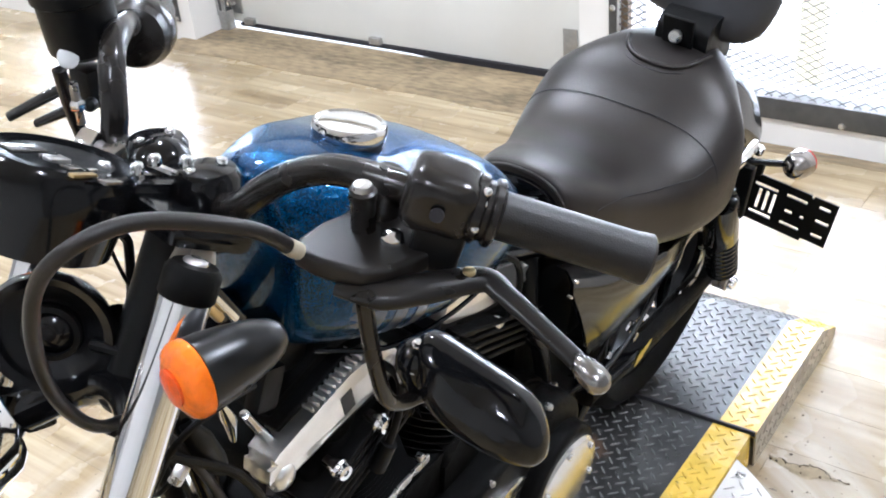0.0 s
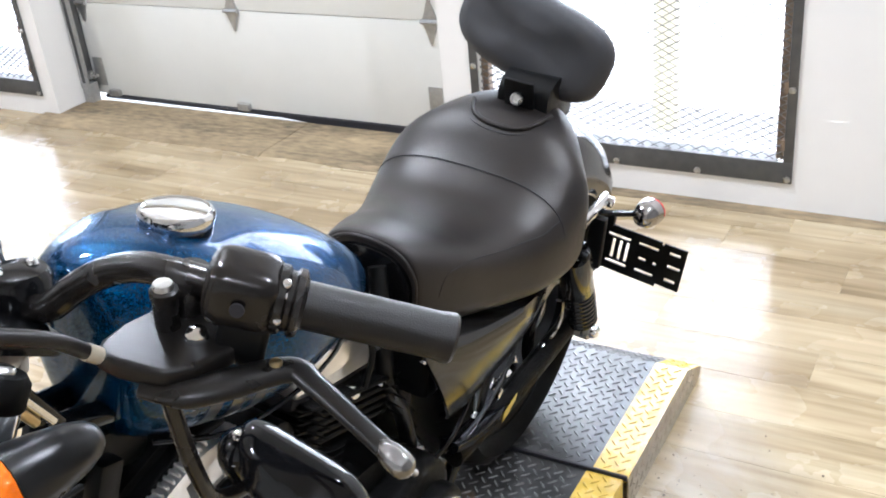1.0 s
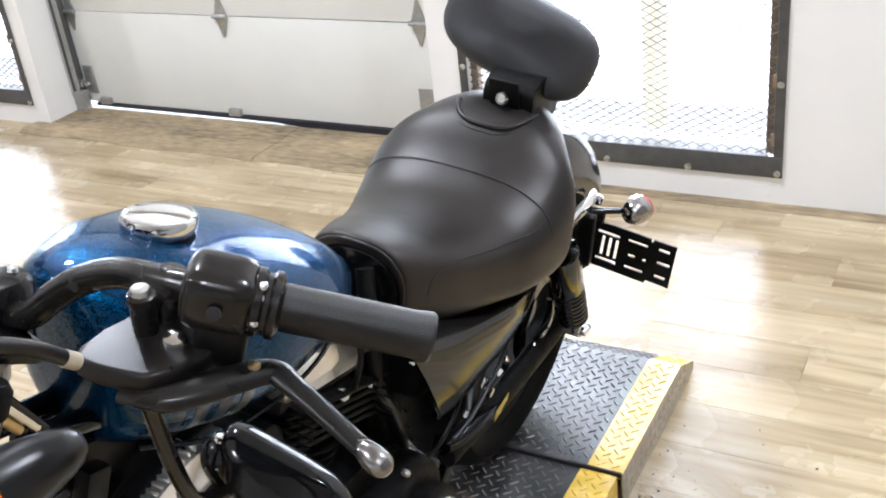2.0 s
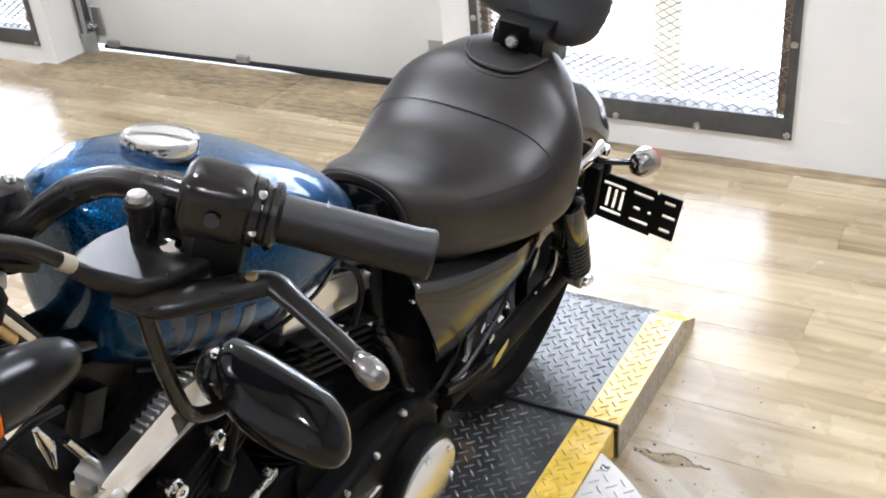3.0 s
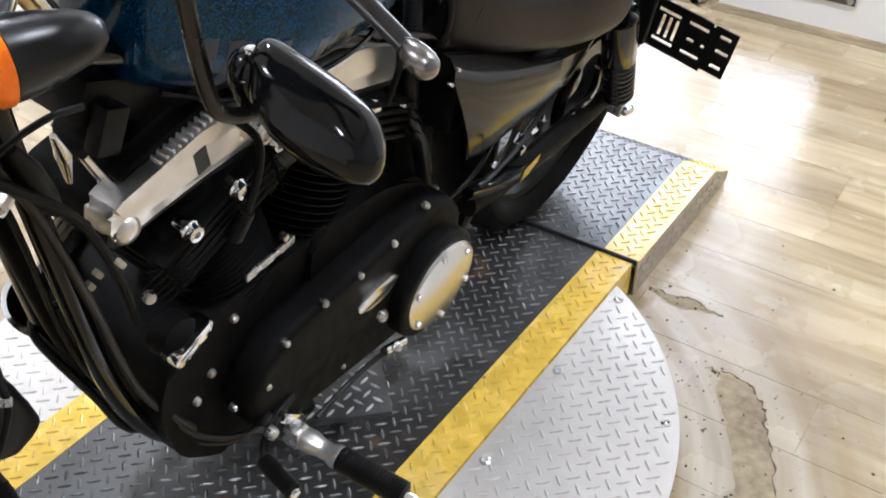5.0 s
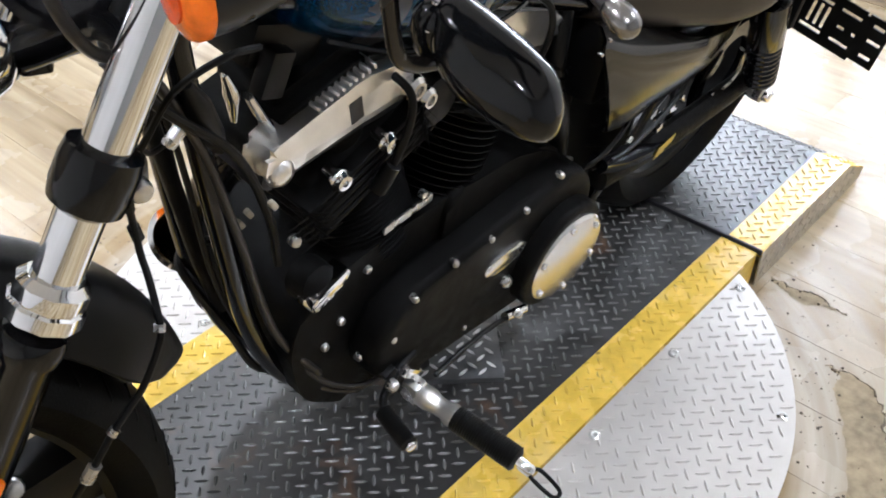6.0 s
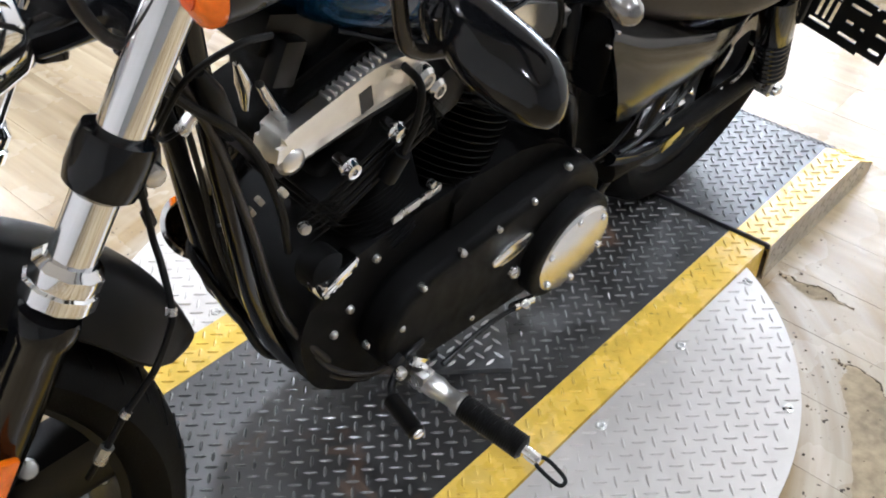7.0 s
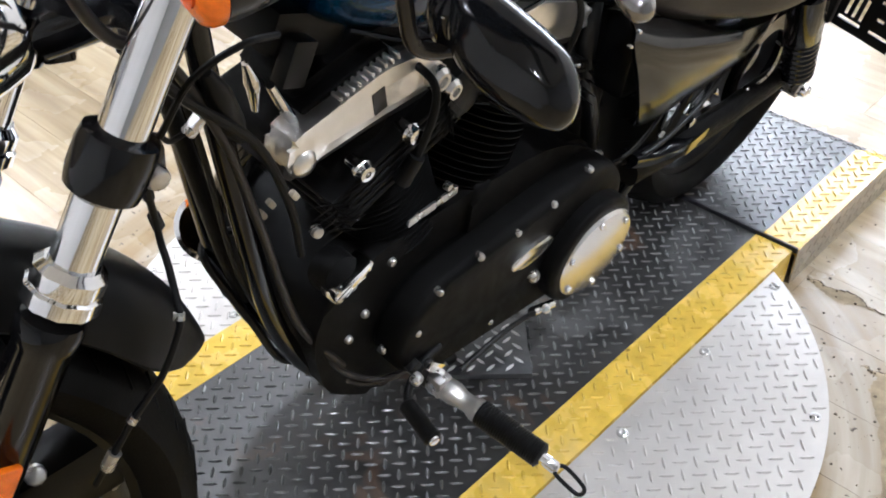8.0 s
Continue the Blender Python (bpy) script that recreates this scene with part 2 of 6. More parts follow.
    for shift, color, most in ((0.0, (0.58, 0.53, 0.45, 1), 0.8), (5.0, (0.23, 0.165, 0.085, 1), 0.6)):
        mps = nt.nodes.new("ShaderNodeMapping")
        mps.inputs["Location"].default_value = (shift, shift, shift)
        nt.links.new(mpp.outputs[0], mps.inputs[0])
        arc = noise_node(nt, mps, 1.0, 5)
        arc_r = nt.nodes.new("ShaderNodeMapRange")
        arc_r.inputs["From Min"].default_value, arc_r.inputs["From Max"].default_value = 0.4, 0.74
        arc_r.inputs["To Max"].default_value = most
        nt.links.new(arc.outputs[0], arc_r.inputs[0])
        weight = nt.nodes.new("ShaderNodeMath")
        weight.operation, weight.use_clamp = "MULTIPLY", True
        nt.links.new(arc_r.outputs[0], weight.inputs[0])
        nt.links.new(near.outputs[0], weight.inputs[1])
        layer = nt.nodes.new("ShaderNodeMix")
        layer.data_type = "RGBA"
        layer.inputs[7].default_value = color
        nt.links.new(weight.outputs[0], layer.inputs["Factor"])
        nt.links.new(mix.outputs[2], layer.inputs[6])
        mix = layer
    mix2 = nt.nodes.new("ShaderNodeMix")
    mix2.data_type = "RGBA"
    mix2.inputs[7].default_value = (0.09, 0.075, 0.06, 1)
    dirt = nt.nodes.new("ShaderNodeMath")
    dirt.operation = "MULTIPLY"
    nt.links.new(near.outputs[0], dirt.inputs[0])
    nt.links.new(speck_r.outputs[0], dirt.inputs[1])
    nt.links.new(dirt.outputs[0], mix2.inputs["Factor"])
    nt.links.new(mix.outputs[2], mix2.inputs[6])
    nt.links.new(mix2.outputs[2], b.inputs["Base Color"])
    mp2 = nt.nodes.new("ShaderNodeMapping")
    nt.links.new(co.outputs["Object"], mp2.inputs[0])
    n3 = noise_node(nt, mp2, 5, 4)
    rr = nt.nodes.new("ShaderNodeMapRange")
    rr.inputs["From Min"].default_value, rr.inputs["From Max"].default_value = 0.3, 0.7
    rr.inputs["To Min"].default_value, rr.inputs["To Max"].default_value = 0.2, 0.33
    nt.links.new(n3.outputs[0], rr.inputs[0])
    nt.links.new(rr.outputs[0], b.inputs["Roughness"])
    bp = nt.nodes.new("ShaderNodeBump")
    bp.inputs["Strength"].default_value, bp.inputs["Distance"].default_value = 0.08, 0.001
    nt.links.new(g1.outputs[0], bp.inputs["Height"])
    nt.links.new(bp.outputs[0], b.inputs["Normal"])
    return m


FLOOR = floor_material()


# ---- mesh helpers ----
def finish(name, bm, mat, sharp=38.0):
    bmesh.ops.recalc_face_normals(bm, faces=bm.faces)
    me = bpy.data.meshes.new(name)
    bm.to_mesh(me)
    bm.free()
    me.polygons.foreach_set("use_smooth", [True] * len(me.polygons))
    me.set_sharp_from_angle(angle=radians(sharp))
    me.materials.append(mat)
    return me


def part(name, bm, mat, parent, label="", sharp=38.0, at=None):
    ob = new(name, finish(name, bm, mat, sharp))
    ob.parent = parent
    if at is not None:
        ob.matrix_basis = at
    if label:
        ob["label"] = label
    return ob


def solid(name, bm, mat, label, category, kind="", group="", sharp=38.0):
    return tagged(new(name, finish(name, bm, mat, sharp)), label, category, group, kind)


def thing(name, label, category, m=None, group="", kind=""):
    ob = tagged(new(name), label, category, group, kind)
    if m is not None:
        ob.matrix_basis = m
    return ob


def box(size, at=(0, 0, 0), bevel=0.0, turn=(0, 0, 0), bm=None, seg=2):
    out = bmesh.new() if bm is None else bm
    got = bmesh.ops.create_cube(out, size=1)
    vs = got["verts"]
    bmesh.ops.scale(out, vec=size, verts=vs)
    if bevel:
        es = list({e for v in vs for e in v.link_edges})
        vs = list({v for f in bmesh.ops.bevel(out, geom=es, offset=bevel, segments=seg, affect="EDGES", profile=0.6)["faces"] for v in f.verts})
    bmesh.ops.transform(out, matrix=pose(*at, *turn), verts=vs)
    return out


def smooth_path(pts, steps=6):
    pts = [Vector(p) for p in pts]
    if len(pts) < 3 or steps < 2:
        return pts
    ext = [2 * pts[0] - pts[1]] + pts + [2 * pts[-1] - pts[-2]]
    out = []
    for i in range(1, len(ext) - 2):
        p0, p1, p2, p3 = ext[i - 1 : i + 3]
        for k in range(steps):
            t = k / steps
            out.append(0.5 * ((2 * p1) + (p2 - p0) * t + (2 * p0 - 5 * p1 + 4 * p2 - p3) * t * t + (3 * p1 - p0 - 3 * p2 + p3) * t**3))
    out.append(pts[-1])
    return out


def tube(pts, r, n=10, steps=6, bm=None, flat=1.0):
    """A round bar along a smooth path; r is a radius or one for each given point."""
    out = bmesh.new() if bm is None else bm
    path = smooth_path(pts, steps)
    rs = [r] * len(path) if not isinstance(r, (list, tuple)) else [float(v) for v in np.interp(np.linspace(0, len(r) - 1, len(path)), range(len(r)), r)]
    rings, side = [], None
    for i, p in enumerate(path):
        d = (path[min(i + 1, len(path) - 1)] - path[max(i - 1, 0)]).normalized()
        if side is None:
            side = d.cross(Vector((0, 0, 1)) if abs(d.z) < 0.9 else Vector((1, 0, 0))).normalized()
        side = (side - d * side.dot(d)).normalized()
        up = d.cross(side)
        rings.append([out.verts.new(p + rs[i] * (math.cos(a) * side + flat * math.sin(a) * up)) for a in [2 * math.pi * k / n for k in range(n)]])
    skin(out, rings)
    return out


def skin(bm, rings, close=True, caps=True):
    n = len(rings[0])
    for a, b in zip(rings, rings[1:]):
        for k in range(n if close else n - 1):
            bm.faces.new((a[k], a[(k + 1) % n], b[(k + 1) % n], b[k]))
    if caps and close:
        bm.faces.new(rings[0][::-1])
        bm.faces.new(rings[-1])


def frame_of(axis):
    d = Vector(axis).normalized()
    u = d.cross(Vector((0, 0, 1)) if abs(d.z) < 0.9 else Vector((0, 1, 0))).normalized()
    return d, u, d.cross(u)


def lathe(profile, at, axis, n=24, bm=None, caps=True):
    """profile: pairs of radius and distance along the axis."""
    out = bmesh.new() if bm is None else bm
    d, u, v = frame_of(axis)
    o = Vector(at)
    rings = [[out.verts.new(o + d * h + r * (math.cos(a) * u + math.sin(a) * v)) for a in [2 * math.pi * k / n for k in range(n)]] for r, h in profile]
    skin(out, rings, caps=caps)
    return out


def ring_lathe(profile, at, axis, n=40, bm=None):
    """A closed profile turned round the axis: tyres, rims, bezels."""
    out = bmesh.new() if bm is None else bm
    d, u, v = frame_of(axis)
    o = Vector(at)
    rings = [[out.verts.new(o + d * h + r * (math.cos(a) * u + math.sin(a) * v)) for a in [2 * math.pi * k / n for k in range(n)]] for r, h in profile]
    skin(out, rings + [rings[0]], caps=False)
    return out


def plate(poly, y0, y1, bevel=0.0, bm=None, seg=2):
    """A side profile in x and z, given depth from y0 to y1."""
    out = bmesh.new() if bm is None else bm
    a = [out.verts.new((x, y0, z)) for x, z in poly]
    b = [out.verts.new((x, y1, z)) for x, z in poly]
    n = len(poly)
    f0, f1 = out.faces.new(a[::-1]), out.faces.new(b)
    for k in range(n):
        out.faces.new((a[k], a[(k + 1) % n], b[(k + 1) % n], b[k]))
    if bevel:
        bmesh.ops.bevel(out, geom=list(f0.edges) + list(f1.edges), offset=bevel, segments=seg, affect="EDGES", profile=0.6)
    return out


def round_poly(pts, r=0.02, n=4):
    out = []
    k = len(pts)
    for i in range(k):
        p0, p1, p2 = (Vector(pts[(i + j) % k]) for j in (-1, 0, 1))
        a, b = (p0 - p1), (p2 - p1)
        cut = min(r, a.length * 0.45, b.length * 0.45)
        s, e = p1 + a.normalized() * cut, p1 + b.normalized() * cut
        for q in range(n + 1):
            t = q / n
            w = (1 - t) ** 2 * s + 2 * t * (1 - t) * p1 + t * t * e
            out.append((w.x, w.y))
    return out


def loft(sections, n=28, bm=None, power=2.4):
    """sections: x, y-centre, half width, top z, bottom z; a rounded body along x."""
    out = bmesh.new() if bm is None else bm
    rings = []
    for x, yc, w, zt, zb, *low in sections:
        zc, h = (zt + zb) / 2, (zt - zb) / 2
        ring = []
        for k in range(n):
            a = 2 * math.pi * k / n
            c, s = math.cos(a), math.sin(a)
            p = power if s > 0 or not low else low[0]
            e = 2 / p
            ring.append(out.verts.new((x, yc + w * math.copysign(abs(c) ** e, c), zc + h * math.copysign(abs(s) ** e, s))))
        rings.append(ring)
    skin(out, rings)
    return out


def interp_sections(secs, m=30):
    """Finer sections by smooth interpolation."""
    pts = [Vector(s[:3]).to_tuple() + tuple(s[3:]) for s in secs]
    arr = np.array(pts, float)
    k = np.arange(len(arr))
    t = np.linspace(0, len(arr) - 1, m)
    out = []
    for v in t:
        i = int(min(max(math.floor(v), 0), len(arr) - 2))
        f = v - i
        p0, p1, p2, p3 = arr[max(i - 1, 0)], arr[i], arr[i + 1], arr[min(i + 2, len(arr) - 1)]
        out.append(tuple(0.5 * (2 * p1 + (p2 - p0) * f + (2 * p0 - 5 * p1 + 4 * p2 - p3) * f * f + (3 * p1 - p0 - 3 * p2 + p3) * f**3)))
    return out


def dome_bolt(at, axis, r=0.006, h=0.006, bm=None):
    return lathe([(r, -0.004), (r, h * 0.4), (r * 0.85, h * 0.8), (r * 0.5, h)], at, axis, 10, bm)


# ---- setting ----
FLOOR_Z = -0.08
WALL_X, OUT_X = -1.45, -1.67
Y_LEFT, Y_RIGHT, X_FRONT, TOP = -5.5, 3.0, 5.0, 3.1
DOOR_A, DOOR_B, DOOR_TOP = -2.93, -0.934, 2.15
WIN = {"window_1": (-0.79, 0.22), "window_2": (-4.6, -3.035)}
WIN_BOT, WIN_TOP = 0.04, 1.95


def span_box(bm, x0, x1, y0, y1, z0, z1, bevel=0.0):
    return box((x1 - x0, y1 - y0, z1 - z0), ((x0 + x1) / 2, (y0 + y1) / 2, (z0 + z1) / 2), bevel, bm=bm)


def build_room():
    bm = bmesh.new()
    cuts = sorted([(DOOR_A, DOOR_B, FLOOR_Z - 0.02, DOOR_TOP)] + [(a, b, WIN_BOT, WIN_TOP) for a, b in WIN.values()])
    y = Y_LEFT
    for a, b, z0, z1 in cuts:
        span_box(bm, OUT_X, WALL_X, y, a, FLOOR_Z - 0.02, TOP)
        if z0 > FLOOR_Z:
            span_box(bm, OUT_X, WALL_X, a, b, FLOOR_Z - 0.02, z0)
        span_box(bm, OUT_X, WALL_X, a, b, z1, TOP)
        y = b
    span_box(bm, OUT_X, WALL_X, y, Y_RIGHT, FLOOR_Z - 0.02, TOP)
    solid("wall_north", bm, WALL, "white painted wall with a garage door and grilled windows", "wall", "structure")
    solid("wall_south", span_box(bmesh.new(), X_FRONT, X_FRONT + 0.2, Y_LEFT, Y_RIGHT, FLOOR_Z - 0.02, TOP), SHOPLIGHT, "plain pale painted wall", "wall", "structure")
    solid("wall_west", span_box(bmesh.new(), OUT_X, X_FRONT + 0.2, Y_LEFT - 0.2, Y_LEFT, FLOOR_Z - 0.02, TOP), SHOP, "plain grey painted wall", "wall", "structure")
    solid("wall_east", span_box(bmesh.new(), OUT_X, X_FRONT + 0.2, Y_RIGHT, Y_RIGHT + 0.2, FLOOR_Z - 0.02, TOP), SHOP, "plain grey painted wall", "wall", "structure")
    solid("ceiling", span_box(bmesh.new(), OUT_X, X_FRONT + 0.2, Y_LEFT - 0.2, Y_RIGHT + 0.2, TOP, TOP + 0.1), CEIL, "plain white painted ceiling", "ceiling", "structure")


def build_outside():
    bm = span_box(bmesh.new(), -2.26, OUT_X, -8, 6, -0.2, -0.085)
    solid("pavement", bm, CONCRETE, "pale concrete apron outside the wall", "pavement", "structure")
    # yard and backdrop emit light themselves, in place of outdoor daylight
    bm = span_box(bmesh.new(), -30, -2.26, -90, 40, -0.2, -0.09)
    solid("ground", bm, SNOWGLOW, "snowy yard outside, given its own white glow", "ground", "structure")
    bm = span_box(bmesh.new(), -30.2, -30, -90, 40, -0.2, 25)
    solid("backdrop", bm, SKYGLOW, "glowing white backdrop for the overcast distance", "backdrop", "structure")
    post = thing("bollard", "pale yellow post standing on the apron outside", "post", pose(-2.05, -0.33, -0.085))
    part("pipe", lathe([(0.05, 0), (0.05, 0.95), (0.04, 0.99), (0.015, 1.0)], (0, 0, 0), (0, 0, 1), 16), POSTYEL, post)


# emission put into the ground and the distance to show them daylit
SNOWGLOW = material("snow with added glow", (0.9, 0.9, 0.9), 0.7, emit=((1, 1, 1), 1.7))
SKYGLOW = material("overcast glow", (0.9, 0.9, 0.9), 0.9, emit=((1.0, 0.992, 0.975), 14.0))
POSTYEL = material("pale yellow paint", (0.82, 0.74, 0.52), 0.5, var=0.2)
LAMPGLOW = material("lamp diffuser", (0.9, 0.9, 0.9), 0.5, emit=((1.0, 0.98, 0.95), 6.0))


def mesh_strands(y0, y1, z0, z1, x, pitch_y=0.045, pitch_z=0.0125, w=0.0021):
    """Expanded metal: zigzag strands that meet at their peaks."""
    bm = bmesh.new()
    rows = int((z1 - z0) / pitch_z)
    cols = int((y1 - y0) / (pitch_y / 2))
    for r in range(rows + 1):
        prev = None
        for c in range(cols + 1):
            y = y0 + c * pitch_y / 2
            up = (c + r) % 2
            z = z0 + r * pitch_z + (pitch_z * 0.5 if up else -pitch_z * 0.5)
            q = [bm.verts.new((x + dx, y, z + dz)) for dx, dz in ((-0.002, -w), (0.002, 0), (-0.001, w))]
            if prev:
                for k in range(3):
                    bm.faces.new((prev[k], prev[(k + 1) % 3], q[(k + 1) % 3], q[k]))
            prev = q
    return bm


def build_window(name, a, b):
    """A steel angle frame bolted on the wall, expanded metal inside it."""
    w = thing(name, "window with a dark grey bolted steel frame and expanded metal grille", "window", kind="structure")
    fa, fb, fz, ft, t = a - 0.03, b + 0.03, 0.008, WIN_TOP + 0.03, 0.068
    x0, x1 = WALL_X + 0.002, WALL_X + 0.008
    for nm, args in (("frame_bottom", (fa, fb, fz, fz + t)), ("frame_top", (fa, fb, ft - t, ft)), ("frame_side", (fa, fa + t * 0.42, fz + t, ft - t)), ("frame_side", (fb - t * 0.42, fb, fz + t, ft - t))):
        part(nm, span_box(bmesh.new(), x0, x1, *args, bevel=0.0015), FRAMEGREY, w)
    for nm, args in (("angle_leg", (a + 0.022, b - 0.022, fz + t - 0.006, fz + t)), ("angle_leg", (a + 0.022, b - 0.022, ft - t, ft - t + 0.006))):
        part(nm, span_box(bmesh.new(), WALL_X - 0.06, x0, *args), FRAMEGREY, w)
    for y in (fb - t * 0.42 - 0.028, fa + t * 0.42 + 0.002):
        part("upright_bar", box((0.03, 0.026, ft - fz - 2 * t), (WALL_X - 0.035, y + 0.013, (ft + fz) / 2), 0.002), RUSTWOOD, w, "brown rusty upright bar")
    part("grille", mesh_strands(fa + t * 0.42, fb - t * 0.42, fz + t, ft - t, WALL_X - 0.012), GRILLE, w, "expanded metal mesh")
    for y in np.arange(fb - 0.287, fa + 0.05, -0.266):
        part("bolt", dome_bolt((x1, y, 0.016 + 0.004), (1, 0, 0), 0.011, 0.008), STEEL, w, "round bolt head")
    for y in (fa + 0.015, fb - 0.015):
        for z in np.arange(0.016, ft, 0.282):
            part("bolt", dome_bolt((x1, y, z + 0.006), (1, 0, 0), 0.011, 0.008), STEEL, w, "round bolt head")
    for z in (0.13, 0.31, 0.62):
        part("clip", box((0.02, 0.012, 0.035), (WALL_X + 0.0, fb - t * 0.42 - 0.004, z), 0.003), RUSTWOOD, w)
    part("pane", span_box(bmesh.new(), OUT_X + 0.05, OUT_X + 0.056, a, b, WIN_BOT, WIN_TOP), GLASS, w, "clear glass pane").visible_shadow = False
    return w


GRILLE = material("weathered expanded metal", (0.11, 0.105, 0.1), 0.75, 0.0, var=0.3, vscale=60)
GLASS = bpy.data.materials.new("clear glass")
GLASS.use_nodes = True
gb = GLASS.node_tree.nodes["Principled BSDF"]
gb.inputs["Transmission Weight"].default_value, gb.inputs["Roughness"].default_value, gb.inputs["IOR"].default_value = 1.0, 0.0, 1.45


def hinge_plate(y, z, x):
    """A diamond shaped door hinge of folded sheet."""
    bm = bmesh.new()
    for s in (1, -1):
        a = [(0.0, 0.034), (0.0, -0.034), (s * 0.035, -0.02), (s * 0.085, -0.004), (s * 0.085, 0.004), (s * 0.035, 0.02)]
        lo = [bm.verts.new((x, y + q, z + p)) for p, q in a]
        hi = [bm.verts.new((x + 0.006, y + q, z + p)) for p, q in a]
        bm.faces.new(lo)
        bm.faces.new(hi)
        for k in range(6):
            bm.faces.new((lo[k], lo[(k + 1) % 6], hi[(k + 1) % 6], hi[k]))
    tube([(x + 0.012, y - 0.036, z), (x + 0.012, y + 0.036, z)], 0.009, 8, 1, bm)
    return bm


def build_garage_door():
    d = thing("garage_door", "off-white sectional garage door, closed, with a black bottom seal", "garage door", kind="structure")
    x0, x1 = -1.725, -1.68
    z = -0.048
    for z1 in (0.376, 0.82, 1.265, 1.71, 2.2):
        part("panel", span_box(bmesh.new(), x0, x1, -3.0, -0.86, z + 0.0015, z1 - 0.0015, 0.003), DOORW, d)
        z = z1
    bm = bmesh.new()
    ring = []
    for y, low in ((-2.86, -0.065), (-2.3, -0.066), (-1.85, -0.068), (-1.7, -0.079), (-0.86, -0.079)):
        ring.append([bm.verts.new((x, y, zz)) for x, zz in ((x1 - 0.002, -0.047), (x1 + 0.008, -0.05), (x1 + 0.01, low + 0.006), (x1 + 0.003, low), (x0, low), (x0, -0.047))])
    skin(bm, ring)
    part("bottom_seal", bm, SEAL, d, "black rubber seal")
    for y in (-2.88, -2.02, -1.095):
        part("hinge", hinge_plate(y, 0.376, x1 + 0.001), GALV, d, "galvanised hinge")
    for y in (-2.885, -1.12):
        part("corner_bracket", box((0.004, 0.06, 0.13), (x1 + 0.004, y + 0.02, 0.06), 0.001), GALV, d)
    for y in (-2.04, -2.79):
        part("bottom_bracket", box((0.022, 0.06, 0.03), (x1 + 0.012, y, -0.034), 0.003), GALV, d)
    tr = thing("door_track", "galvanised vertical door track with cable and roller bracket", "door track", kind="structure")
    part("rail", span_box(bmesh.new(), -1.672, -1.612, -2.925, -2.905, FLOOR_Z + 0.01, 2.3, 0.002), FRAMEGREY, tr)
    part("lip", span_box(bmesh.new(), -1.622, -1.612, -2.905, -2.885, FLOOR_Z + 0.01, 2.3, 0.002), GALV, tr)
    part("foot_bracket", box((0.05, 0.05, 0.1), (-1.63, -2.9, -0.03), 0.004), GALV, tr)
    part("roller", lathe([(0.02, 0), (0.02, 0.02), (0.008, 0.022), (0.008, 0.05)], (-1.645, -2.9, 0.05), (0, 1, 0), 14), STEEL, tr)
    part("lift_cable", tube([(-1.6, -2.92, 0.0), (-1.6, -2.915, 1.0), (-1.6, -2.91, 2.2)], 0.002, 6, 1), GALV, tr)
    seal = thing("door_jamb_seal", "white weather strip along the door opening", "trim", kind="structure")
    part("strip", span_box(bmesh.new(), -1.672, -1.655, -0.96, -0.936, FLOOR_Z, DOOR_TOP, 0.003), WALL, seal)


def build_threshold():
    base = thing("plywood_threshold", "bare stained plywood sheets along the garage door", "plywood sheet", pose(0, 0, 0))
    for part_no, (ya, yb) in enumerate(((-3.02, -1.703), (-1.7, -0.75))):
        threshold_sheet(base, np.linspace(ya, yb, 9), part_no)


def threshold_sheet(base, ys, part_no):
    bm = bmesh.new()
    rows = []
    for i, y in enumerate(ys, 5 * part_no):
        w = -1.335 + 0.03 * math.sin(i * 1.7) * (0.3 if i else 0) + (i * 0.0015)
        rows.append([bm.verts.new(p) for p in ((-1.655, y, FLOOR_Z), (-1.655, y, FLOOR_Z + 0.012), (w - 0.02, y, FLOOR_Z + 0.009), (w, y, FLOOR_Z + 0.0015), (w, y, FLOOR_Z))])
    skin(bm, rows)
    part("sheet", bm, PLY, base, sharp=20)


def build_edge_strip():
    """Bare brown board where the planks stop short of the wall."""
    bm = span_box(bmesh.new(), -1.449, -1.392, -0.74, 2.98, FLOOR_Z - 0.002, FLOOR_Z + 0.0012)
    solid("trim", bm, PLY, "bare brown board between planks and wall", "floor trim", "structure")


def tread_mesh(x0, x1, y0, y1, inside, height, px=0.0306, py=0.0287, size=0.0122):
    """Raised bars of tread plate, crossed at right angles."""
    verts, faces = [], []
    L, w, h = size, 0.003, 0.0025
    base = [(-L, 0, 0), (-0.35 * L, -w, 0), (0.35 * L, -w, 0), (L, 0, 0), (0.35 * L, w, 0), (-0.35 * L, w, 0), (-0.55 * L, 0, h), (0.55 * L, 0, h)]
    tri = [(0, 1, 6), (1, 2, 7, 6), (2, 3, 7), (3, 4, 7), (4, 5, 6, 7), (5, 0, 6)]
    for i in range(int((x1 - x0) / px) + 1):
        for j in range(int((y1 - y0) / py) + 1):
            for half, ang in ((0, math.pi / 4), (1, -math.pi / 4)):
                x, y = x0 + (i + half / 2) * px, y0 + (j + half / 2) * py
                if not inside(x, y):
                    continue
                c, s, k = math.cos(ang), math.sin(ang), len(verts)
                z = height(x)
                z2 = (height(x + 0.01) - height(x - 0.01)) / 0.02
                verts += [(x + c * a - s * b, y + s * a + c * b, z + q - 0.0003 + z2 * (c * a - s * b)) for a, b, q in base]
                faces += [tuple(k + f for f in t) for t in tri]
    me = bpy.data.meshes.new("tread")
    me.from_pydata(verts, [], faces)
    return me


def treads(name, me, mat, parent, label):
    ob = tagged(new(name, me), label, kind="stuff")
    me.materials.append(mat)
    ob.parent = parent
    return ob


DECK_A, DECK_B, STRIPE = -0.361, 0.237, 0.075
DISC_C, DISC_R = (0.591, -0.062), 0.597
